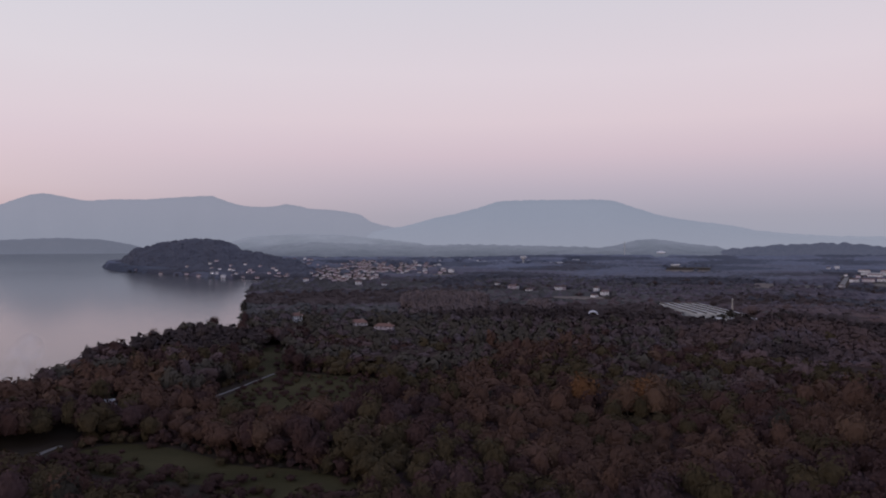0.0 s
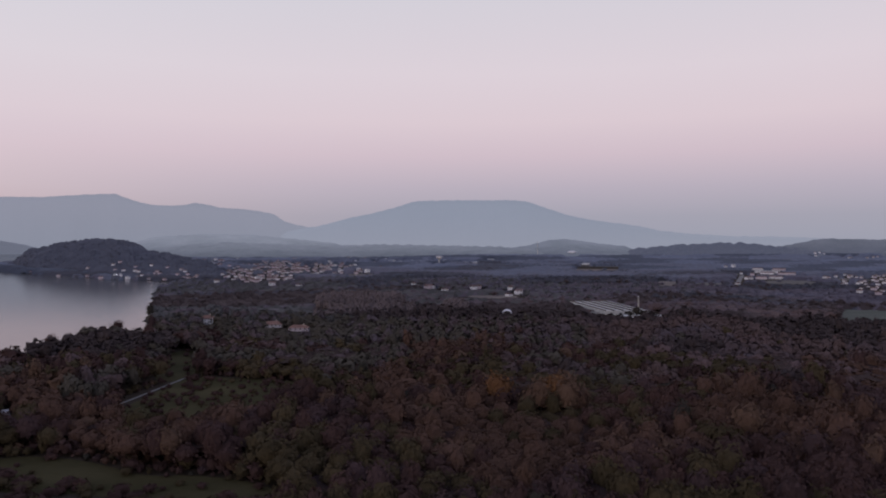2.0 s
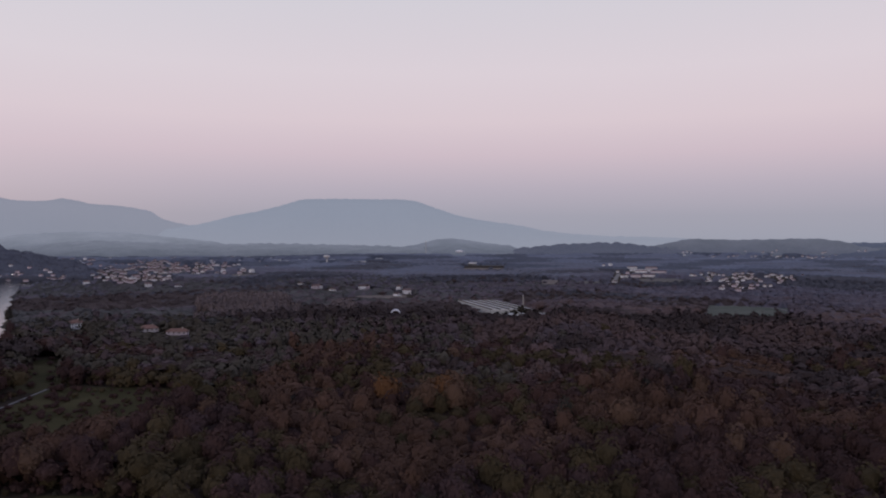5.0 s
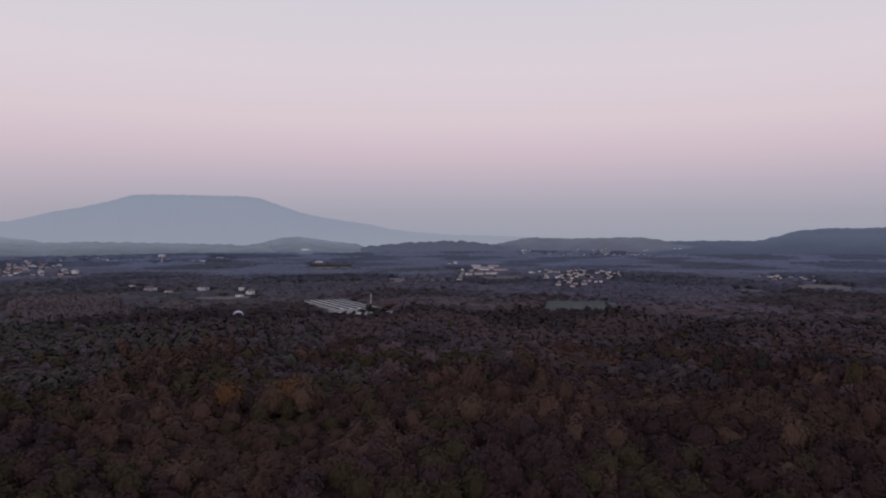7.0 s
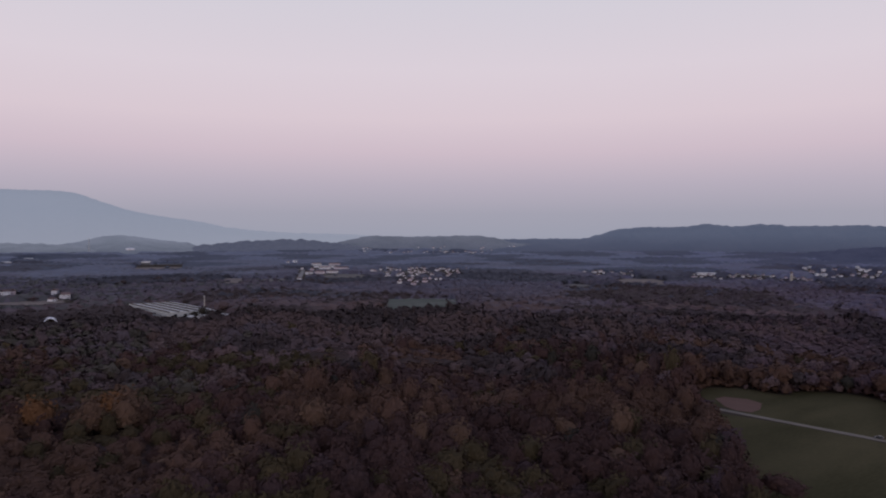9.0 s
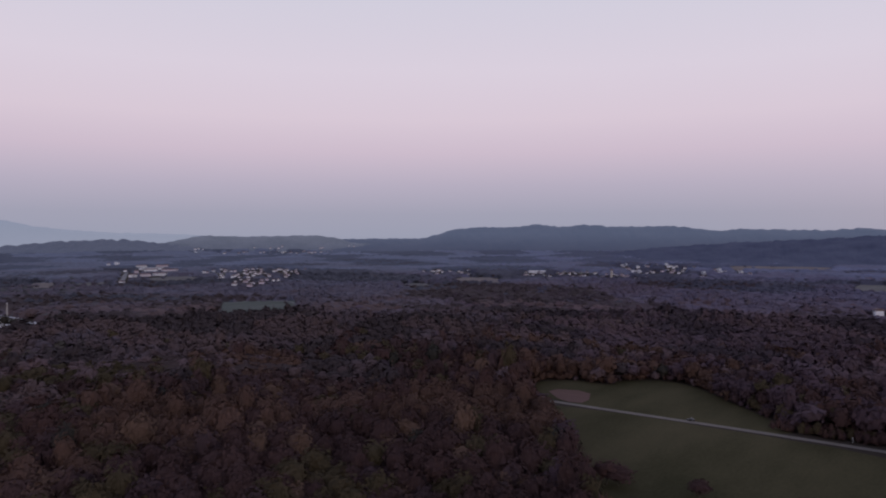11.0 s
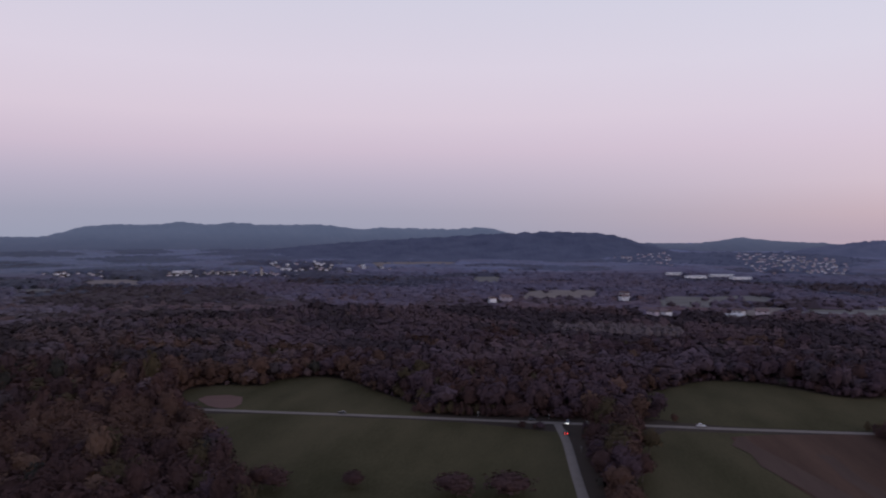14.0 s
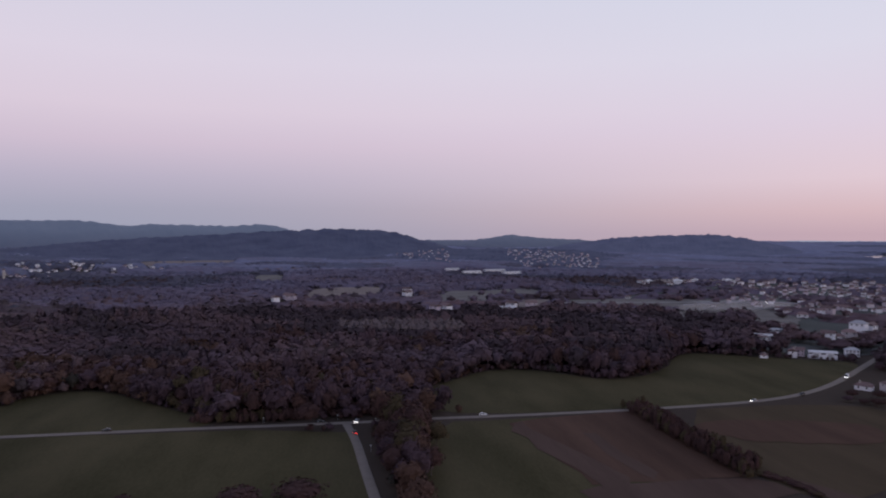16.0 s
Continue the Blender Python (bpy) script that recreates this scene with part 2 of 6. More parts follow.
CAR_SILVER = material("silver_car_paint", (0.32, 0.33, 0.34), (0.40, 0.41, 0.42), 1, rough=0.35, spec=0.5)
CAR_GLASS = material("car_glass", (0.02, 0.022, 0.026), (0.03, 0.03, 0.035), 1, rough=0.08, spec=0.5)
TAIL = material("tail_lamp", (0.3, 0.01, 0.01), (0.4, 0.02, 0.02), 1, glow=((1.0, 0.06, 0.05), 9))
HEAD = material("head_lamp", (0.8, 0.8, 0.8), (0.9, 0.9, 0.9), 1, glow=((1.0, 0.93, 0.85), 7))
LAMP = material("lamp_bulb", (0.9, 0.9, 0.85), (0.9, 0.9, 0.85), 1, glow=((1.0, 0.9, 0.75), 14))
FLOOD = material("flood_lamp", (0.9, 0.9, 0.85), (0.9, 0.9, 0.85), 1, glow=((1.0, 0.92, 0.8), 260))
# far ranges: haze from kilometres of evening air is painted as their glow
RANGE_MESA = material("far_range_haze_blue", (0.05, 0.06, 0.08), (0.07, 0.08, 0.10), 0.002, glow=((0.222, 0.250, 0.315), 1.0, (0.240, 0.260, 0.318), (45, 260)))
RANGE_LEFT = material("far_range_haze_grey", (0.05, 0.06, 0.08), (0.07, 0.08, 0.10), 0.002, glow=((0.230, 0.243, 0.302), 1.0, (0.211, 0.230, 0.284), (45, 300)))
RANGE_LOW = material("low_range_hazed", (0.02, 0.025, 0.03), (0.16, 0.16, 0.17), 0.006, glow=((0.172, 0.192, 0.242), 1.0, (0.092, 0.108, 0.140), (25, 110)))
RANGE_GREEN = material("low_green_range_hazed", (0.02, 0.025, 0.03), (0.12, 0.12, 0.13), 0.006, glow=((0.078, 0.088, 0.118), 1.0, (0.052, 0.060, 0.088), (40, 110)))
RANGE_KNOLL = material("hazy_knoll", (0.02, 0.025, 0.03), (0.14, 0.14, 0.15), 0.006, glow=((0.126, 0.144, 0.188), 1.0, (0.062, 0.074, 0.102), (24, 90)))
RANGE_SHORE = material("far_shore_hazed", (0.06, 0.065, 0.08), (0.09, 0.09, 0.105), 0.004, glow=((0.102, 0.115, 0.149), 1.0))
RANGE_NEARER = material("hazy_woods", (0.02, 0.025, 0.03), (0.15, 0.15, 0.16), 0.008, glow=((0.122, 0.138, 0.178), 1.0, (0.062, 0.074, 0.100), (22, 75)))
RANGE_RISE = material("low_rise_hazed", (0.06, 0.065, 0.08), (0.09, 0.09, 0.105), 0.004, glow=((0.040, 0.047, 0.072), 1.0))
RANGE_RIGHT = material("wooded_range_hazed", (0.05, 0.058, 0.075), (0.075, 0.08, 0.095), 0.004, glow=((0.050, 0.064, 0.100), 1.0, (0.022, 0.028, 0.052), (40, 130)))

WATER = bpy.data.materials.new("lake_water")
WATER.use_nodes = True
_n, _l = WATER.node_tree.nodes, WATER.node_tree.links
_b = _n["Principled BSDF"]
_b.inputs["Base Color"].default_value = (0.035, 0.042, 0.05, 1)
_b.inputs["Roughness"].default_value, _b.inputs["IOR"].default_value = 0.1, 1.33
_w = _n.new("ShaderNodeTexNoise")
_w.inputs["Scale"].default_value, _w.inputs["Detail"].default_value = 0.25, 4
_g = _n.new("ShaderNodeNewGeometry")
_l.new(_g.outputs["Position"], _w.inputs["Vector"])
_p = _n.new("ShaderNodeBump")
_p.inputs["Strength"].default_value, _p.inputs["Distance"].default_value = 0.25, 0.3
_l.new(_w.outputs["Fac"], _p.inputs["Height"])
_l.new(_p.outputs["Normal"], _b.inputs["Normal"])


# ---------------------------------------------------------------- mesh helpers
def mesh_of(name, verts, faces, mats, index=None, smooth=False):
    me = bpy.data.meshes.new(name)
    me.from_pydata([tuple(v) for v in verts], [], [tuple(f) for f in faces])
    for m in (mats if isinstance(mats, (list, tuple)) else [mats]):
        me.materials.append(m)
    if index is not None:
        me.polygons.foreach_set("material_index", np.asarray(index, np.int32))
    if smooth:
        me.polygons.foreach_set("use_smooth", np.ones(len(me.polygons), bool))
    me.update()
    return me


def big_mesh(name, verts, tris, mats, index, smooth=False):
    """A large triangle mesh straight from arrays."""
    me = bpy.data.meshes.new(name)
    me.vertices.add(len(verts))
    me.vertices.foreach_set("co", verts.astype(np.float32).ravel())
    me.loops.add(tris.size)
    me.loops.foreach_set("vertex_index", tris.astype(np.int32).ravel())
    me.polygons.add(len(tris))
    me.polygons.foreach_set("loop_start", np.arange(0, tris.size, 3, dtype=np.int32))
    for m in mats:
        me.materials.append(m)
    me.polygons.foreach_set("material_index", index.astype(np.int32))
    if smooth:
        me.polygons.foreach_set("use_smooth", np.ones(len(tris), bool))
    me.update(calc_edges=True)
    return me


def part(name, me, parent, label=""):
    ob = new(name, me)
    ob.parent = parent
    return tagged(ob, label)


def thing(name, label, category, group="", kind=""):
    return tagged(new(name), label, category, group, kind)


def box_data(x0, y0, z0, x1, y1, z1):
    v = [(x, y, z) for z in (z0, z1) for y in (y0, y1) for x in (x0, x1)]
    f = [(0, 2, 3, 1), (4, 5, 7, 6), (0, 1, 5, 4), (2, 6, 7, 3), (0, 4, 6, 2), (1, 3, 7, 5)]
    return v, f


def boxes(name, mat, *specs):
    """One mesh of bevelled boxes."""
    bm = bmesh.new()
    for s in specs:
        v, f = box_data(*s)
        vs = [bm.verts.new(p) for p in v]
        for q in f:
            bm.faces.new([vs[i] for i in q])
    bmesh.ops.recalc_face_normals(bm, faces=bm.faces)
    me = bpy.data.meshes.new(name)
    bm.to_mesh(me)
    bm.free()
    me.materials.append(mat)
    return me


def tube(name, mat, r0, r1, z0, z1, sides=10, x=0, y=0):
    v, f = [], []
    for z, r in ((z0, r0), (z1, r1)):
        v += [(x + r * math.cos(i * math.tau / sides), y + r * math.sin(i * math.tau / sides), z) for i in range(sides)]
    f = [(i, (i + 1) % sides, sides + (i + 1) % sides, sides + i) for i in range(sides)]
    f += [tuple(range(sides - 1, -1, -1)), tuple(range(sides, 2 * sides))]
    return mesh_of(name, v, f, mat)


def inside(px, py, poly):
    hit = np.zeros(len(px), bool)
    j = len(poly) - 1
    for i in range(len(poly)):
        (xi, yi), (xj, yj) = poly[i], poly[j]
        cross = ((yi > py) != (yj > py)) & (px < (xj - xi) * (py - yi) / (yj - yi + 1e-9) + xi)
        hit ^= cross
        j = i
    return hit


def near_line(px, py, line, width):
    best = np.full(len(px), 1e9)
    for (ax, ay), (bx, by) in zip(line, line[1:]):
        dx, dy = bx - ax, by - ay
        s = np.clip(((px - ax) * dx + (py - ay) * dy) / (dx * dx + dy * dy), 0, 1)
        best = np.minimum(best, np.hypot(px - ax - s * dx, py - ay - s * dy))
    return best < width


def plain_z(r):
    """The plain is level and lifts a little towards the far ranges, bent to fit the camera's view of the far shore."""
    return 45 * np.clip((np.asarray(r, float) - 2500) / 2400, 0, 1.05) ** 1.5


def soften(line, times=2, closed=False):
    for _ in range(times):
        pts = []
        n = len(line)
        for i in range(n if closed else n - 1):
            (ax, ay), (bx, by) = line[i], line[(i + 1) % n]
            pts += [(ax * 0.75 + bx * 0.25, ay * 0.75 + by * 0.25), (ax * 0.25 + bx * 0.75, ay * 0.25 + by * 0.75)]
        line = pts if closed else [line[0]] + pts + [line[-1]]
    return line


# ---------------------------------------------------------------- ground, lake, fields, roads
def make_ground():
    rings = [0, 60, 130, 200, 280, 360, 450, 560, 700, 850, 1000, 1200, 1400, 1650, 1900, 2200, 2500, 2800, 3100, 3400, 3700, 4000, 4300, 4600, 4930]
    n = 120
    v = [(0, 0, 0)]
    for r in rings[1:]:
        for i in range(n):
            a = i * math.tau / n
            z = float(plain_z(r))
            v.append((r * math.cos(a), r * math.sin(a), z))
    f = [(0, 1 + i, 1 + (i + 1) % n) for i in range(n)]
    for k in range(len(rings) - 2):
        o = 1 + k * n
        f += [(o + i, o + n + i, o + n + (i + 1) % n, o + (i + 1) % n) for i in range(n)]
    tagged(new("ground", mesh_of("ground", v, f, FOREST_FLOOR, smooth=True)), "dark wooded plain with leaf litter", "ground", kind="structure")


def sheet(name, poly, mat, z, label, category="field", rounds=2, ragged=0.8):
    poly = soften(poly, rounds, True) if rounds else poly
    rng = random.Random(len(name) + int(abs(poly[0][0])))
    edge = []
    for (ax, ay), (bx, by) in zip(poly, poly[1:] + poly[:1]):
        n = max(1, int(math.hypot(bx - ax, by - ay) / 14))
        for i in range(n):
            edge.append((ax + (bx - ax) * i / n + rng.uniform(-1, 1) * ragged, ay + (by - ay) * i / n + rng.uniform(-1, 1) * ragged))
    poly = edge
    v = [(x, y, z + float(plain_z(math.hypot(x, y)))) for x, y in poly]
    bm = bmesh.new()
    vs = [bm.verts.new(p) for p in v]
    bm.faces.new(vs)
    bmesh.ops.triangulate(bm, faces=bm.faces)
    bmesh.ops.recalc_face_normals(bm, faces=bm.faces)
    if sum(fc.normal.z for fc in bm.faces) < 0:
        bmesh.ops.reverse_faces(bm, faces=bm.faces)
    me = bpy.data.meshes.new(name)
    bm.to_mesh(me)
    bm.free()
    me.materials.append(mat)
    return tagged(new(name, me), label, category, kind="structure")


def ribbon(name, line, width, mat, z, label, category="road", lift=0.12):
    """A road with a crown and soft shoulders."""
    line = soften(line, 3)
    v, f = [], []
    for i, (x, y) in enumerate(line):
        ax, ay = line[max(i - 1, 0)]
        bx, by = line[min(i + 1, len(line) - 1)]
        d = math.hypot(bx - ax, by - ay)
        nx, ny = -(by - ay) / d, (bx - ax) / d
        for s, h in ((-0.62, -lift), (-0.5, 0), (0, 0.05), (0.5, 0), (0.62, -lift)):
            v.append((x + nx * s * width, y + ny * s * width, z + h))
    for i in range(len(line) - 1):
        f += [(5 * i + k, 5 * i + k + 5, 5 * i + k + 6, 5 * i + k + 1) for k in range(4)]
    return tagged(new(name, mesh_of(name, v, f, mat, smooth=True)), label, category, kind="structure")


MEADOW_A = [(388, 205), (404, 232), (436, 250), (455, 228), (449, 200), (471, 205), (494, 167), (444, 122), (396, 76), (388, 97)]
MEADOW_B = [(386, 214), (380, 13), (334, 9), (277, 5), (215, 2), (213, 108), (241, 121), (268, 139), (299, 159), (325, 182), (352, 207)]
MEADOW_C = [(393, -26), (458, -34), (481, -58), (515, -89), (509, -125), (470, -156), (467, -175), (494, -217), (544, -247), (559, -274), (534, -309), (512, -348), (497, -379), (443, -321), (409, -262), (396, -221), (394, -184), (391, -145)]
FIELD_D = [(380, -32), (379, -67), (383, -141), (279, -138), (278, -89), (267, -74), (225, -60), (225, -12), (300, -14)]
PLOUGH_D = [(374, -69), (386, -143), (277, -142), (280, -79)]
STRIP = [(279, -69), (279, -114), (277, -149), (254, -154), (257, -76)]
FIELD_E = [(383, -168), (386, -214), (385, -248), (370, -286), (301, -264), (250, -180), (254, -151), (281, -147)]
FIELD_G = [(683, 938), (777, 862), (632, 703), (558, 766)]
MEADOW_L = [(-138, 399), (-130, 453), (-119, 516), (-91, 508), (-57, 495), (-37, 487), (-34, 414), (-56, 379), (-90, 359), (-112, 366)]
MEADOW_L2 = [(-144, 501), (-164, 635), (-139, 646), (-110, 495)]
GREEN_BL = [(-170, 300), (-166, 322), (-151, 333), (-117, 323), (-88, 297), (-60, 296), (-30, 276), (-29, 256), (-63, 254), (-98, 278), (-133, 282)]
SCRUB_BL = [(-180, 296), (-170, 318), (-140, 300), (-98, 284), (-63, 262), (-26, 262), (-26, 236), (-60, 226), (-110, 232), (-160, 262)]
ROAD = [(388, 330), (388, 285), (387, 199), (388, 97), (386, 17), (388, -30), (387, -72), (388, -144), (391, -182), (394, -219), (406, -260), (432, -303), (472, -353), (501, -389), (533, -429), (640, -560)]
LANE = [(385, 14), (355, 10), (313, 8), (280, 6), (235, 3), (180, -2)]
FAR_ROAD = [(973, -293), (966, -387), (953, -465), (957, -546), (910, -628)]
TRACK = [(-145, 408), (-143, 418), (-133, 457), (-120, 512)]
ROAD_BL = [(-190, 287), (-184, 293), (-179, 301), (-180, 316), (-177, 327)]
HEDGE = [(388, -145), (337, -144), (300, -145), (279, -147)]
SHORE = [(-259, 414), (-240, 421), (-242, 455), (-264, 555), (-251, 588), (-242, 625), (-249, 703), (-239, 739), (-195, 689), (-205, 756), (-269, 1016), (-285, 1052), (-374, 1447), (-388, 1652), (-487, 1774), (-613, 1854), (-776, 2008), (-934, 2150), (-1116, 2392)]
# small clearings farther out: what grows there and the four corners
CLEARINGS = [
    ('t', [(178, 1238), (208, 1165), (268, 1170), (283, 1242), (215, 1250)]),
    ('t', [(810, 2588), (969, 2546), (800, 2102), (668, 2137)]),
    ('t', [(718, 1651), (771, 1635), (648, 1375), (605, 1389)]),
    ('p', [(785, 1583), (851, 1562), (736, 1350), (679, 1369)]),
    ('t', [(1477, 1057), (1535, 951), (1295, 806), (1246, 894)]),
    ('g', [(1753, 201), (1780, 129), (1454, 111), (1434, 169)]),
    ('t', [(1308, 64), (1357, -81), (1114, -61), (1077, 57)]),
    ('p', [(1208, 1005), (1241, 948), (1091, 835), (1062, 885)]),
    ('t', [(2707, 693), (2821, 373), (2380, 319), (2276, 586)]),
    ('g', [(1025, -129), (1051, -244), (1250, -310), (1168, -159)]),
    ('t', [(932, -213), (936, -277), (1039, -315), (1048, -261)]),
    ('g', [(1226, -169), (1212, -255), (963, -194), (974, -126)]),
    ('g', [(1249, -274), (1234, -353), (1060, -297), (1073, -230)]),
    # this pale meadow stands in for a band of valley mist
    ('p', [(1047, -331), (966, -650), (844, -561), (917, -284)]),
    ('g', [(894, -434), (860, -559), (737, -471), (766, -365)]),
    ('g', [(795, -484), (781, -534), (660, -442), (672, -401)]),
    ('r', [(692, 13), (673, -103), (707, -109), (727, 12)]),
    ('r', [(-63, 952), (67, 964), (60, 1123), (-58, 1136)]),
    ('r', [(-66, 830), (-15, 883), (71, 918), (68, 880), (-10, 845)]),
    ('r', [(104, 893), (138, 888), (147, 950), (111, 955)]),
    ('g', [(1014, 1675), (1112, 1603), (957, 1381), (873, 1443)]),
]
WORKS_YARD = [(303, 842), (402, 842), (402, 1034), (303, 1034)]
BAND_D = [(373, -67), (371, -76), (323, -85), (273, -96), (265, -84), (313, -75)]
BAND_D2 = [(352, -99), (347, -105), (308, -110), (282, -110), (279, -102), (307, -99)]
BAND_E = [(360, -157), (357, -218), (336, -256), (306, -230), (317, -190), (331, -161)]
ESTATE_ROAD = [(810, 1445), (911, 1611), (1115, 1951)]
VERGE_E = [(278, -155), (276, -160), (243, -175), (246, -161)]
BARE_PATCH = [(418, 233), (428, 206), (396, 192), (390, 207)]
TOWN_R = [(991, -612), (847, -598), (786, -650), (809, -746), (1231, -1156), (1273, -905), (1208, -754)]
FAR_WATER = [(2567, -2076), (2610, -2249), (2538, -2425), (2184, -2081), (2333, -1895)]
VALLEY = [(615, -291), (570, -332), (519, -368), (531, -427), (512, -473), (1240, -1202), (1319, -927), (1236, -669), (1098, -453), (909, -354), (755, -355)]
VALLEY_WOOD = [(494, -223), (485, -280), (560, -335), (674, -402), (687, -326), (600, -250)]
OPEN_RIGHT = [(388, -18), (388, -145), (394, -219), (432, -303), (472, -353), (440, -400), (200, -330), (150, -150), (200, -14)]
LAKE = [(-700, 150), (-420, 300), (-330, 380)] + [(x - 14, y + 10) for x, y in SHORE] + [(-1222, 2560), (-1370, 2900), (-1350, 3300), (-1230, 4000), (-1550, 4640), (-3300, 3600), (-4400, 2000), (-4300, 200)]

make_ground()


def make_lake():
    v, f = [], []
    bm = bmesh.new()
    bm.faces.new([bm.verts.new((x, y, 0)) for x, y in LAKE])
    bmesh.ops.triangulate(bm, faces=bm.faces)
    for _ in range(6):
        long = [e for e in bm.edges if e.calc_length() > 260]
        bmesh.ops.subdivide_edges(bm, edges=long, cuts=1)
        bmesh.ops.triangulate(bm, faces=bm.faces)
    # the water lifts with the plain, to fit the far shore to the camera's view
    for p in bm.verts:
        p.co.z = 0.6 + float(plain_z(p.co.length))
    bmesh.ops.recalc_face_normals(bm, faces=bm.faces)
    if sum(fc.normal.z for fc in bm.faces) < 0:
        bmesh.ops.reverse_faces(bm, faces=bm.faces)
    me = bpy.data.meshes.new("water")
    bm.to_mesh(me)
    bm.free()
    me.materials.append(WATER)
    me.polygons.foreach_set("use_smooth", np.ones(len(me.polygons), bool))
    tagged(new("water", me), "calm lake reflecting the pale evening sky", "lake", kind="structure")


make_lake()
fr = random.Random(5)
FAR_FIELDS = []
for i in range(46):            # strips of pasture and stubble strewn over the far plain
    az, rr = radians(fr.uniform(10, -128)), fr.uniform(1500, 3300)
    cx, cy, half, deep, tilt = -rr * math.sin(az), rr * math.cos(az), fr.uniform(40, 130), fr.uniform(22, 60), fr.uniform(-0.4, 0.4)
    FAR_FIELDS.append([(cx + half * s * math.cos(az + tilt) - deep * u * math.sin(az), cy + half * s * math.sin(az + tilt) + deep * u * math.cos(az)) for s, u in ((-1, -1), (-0.4, -1.1), (1, -0.9), (1.1, 0.2), (0.8, 1), (-0.7, 0.9), (-1.2, 0.1))])
    sheet("field", FAR_FIELDS[-1], (PALE_GRASS, TAN, PALE_GRASS, DRY_STRIP)[i % 4], 1.2 + 0.02 * i, ("pale pasture strip on the far plain", "tan stubble strip on the far plain", "pale pasture strip on the far plain", "brown fallow strip on the far plain")[i % 4], rounds=1, ragged=4)
sheet("water", FAR_WATER, WATER, 1.5, "pale glimpse of lake beyond the town", "lake", rounds=1)
sheet("meadow", MEADOW_A, GRASS, 0.10, "green meadow between the road and the wood")
sheet("meadow", MEADOW_B, GRASS, 0.12, "large green meadow beside the lane", rounds=1)
sheet("meadow", MEADOW_C, GRASS, 0.11, "long green meadow beyond the curving road")
sheet("field", FIELD_D, GRASS, 0.10, "dull green field beside the lane", rounds=1)
sheet("field", PLOUGH_D, EARTH, 0.20, "brown ploughed field with pale furrows", rounds=0, ragged=2)
sheet("field", FIELD_E, FALLOW, 0.12, "olive brown fallow field behind the hedge", rounds=1)
sheet("field", VERGE_E, DUST, 0.2, "pale dry verge beside a ditch", rounds=1)
sheet("field", BAND_D, DUST, 0.28, "pale dusty band in the ploughed field", rounds=1, ragged=3)
sheet("field", BAND_D2, DUST, 0.28, "pale dusty band in the ploughed field", rounds=1, ragged=3)
sheet("field", BAND_E, EARTH, 0.28, "reddish ploughed band in the fallow field", rounds=2, ragged=2)
sheet("field", STRIP, DUST, 0.26, "pale strip of dry stubble", rounds=1)
sheet("field", FIELD_G, NURSERY, 0.12, "pale green nursery field in the forest", rounds=0)
sheet("meadow", MEADOW_L, GRASS, 0.12, "green clearing beside the walled track")
sheet("meadow", MEADOW_L2, GRASS, 0.12, "small green lawn among trees")
sheet("meadow", GREEN_BL, GRASS, 0.14, "dark green glade in the forest")
sheet("beach", [(-282, 1029), (-255, 1001), (-268, 1070), (-300, 1150), (-296, 1081)], STONE, 0.9, "pale stony beach on the lake shore", "beach", rounds=1)
sheet("beach", [(-421, 1608), (-361, 1542), (-385, 1660), (-423, 1649)], STONE, 0.9, "pale stony beach on the lake shore", "beach", rounds=1)
sheet("field", BARE_PATCH, DRY_STRIP, 0.2, "bare pinkish earth patch beside the road", rounds=1)
sheet("meadow", VALLEY, VALLEY_GRASS, 0.06, "dull green pastures of a settled valley", rounds=1, ragged=3)
KINDS = {"p": (PALE_GRASS, "pale dry meadow among trees"), "t": (TAN, "tan stubble field among woods"), "g": (PALE_GRASS, "grey-green pasture beside woods"), "r": (DRY_STRIP, "brown leaf-strewn plantation ground")}
for i, (k, poly) in enumerate(CLEARINGS):
    sheet("field", poly, KINDS[k][0], 0.15 + 0.03 * i, KINDS[k][1], rounds=1, ragged=4)
ribbon("road", ROAD, 4.0, ASPHALT, 0.30, "straight grey country road curving into the town")
ribbon("road", LANE, 3.4, ASPHALT, 0.38, "narrow grey lane joining the road")
ribbon("road", FIELD_G + FIELD_G[:1], 3.2, GRAVEL, 0.5, "pale track round the nursery field", "track")
ribbon("road", FAR_ROAD, 11.0, GRAVEL, 1.2, "pale straight main road across the plain")
ribbon("road", ESTATE_ROAD, 9.0, GRAVEL, 0.4, "pale straight road to an estate")
ribbon("road", TRACK, 1.5, GRAVEL, 0.30, "pale gravel track beside a meadow", "track")
ribbon("road", ROAD_BL, 2.2, GRAVEL, 0.30, "pale track at the forest edge", "track")


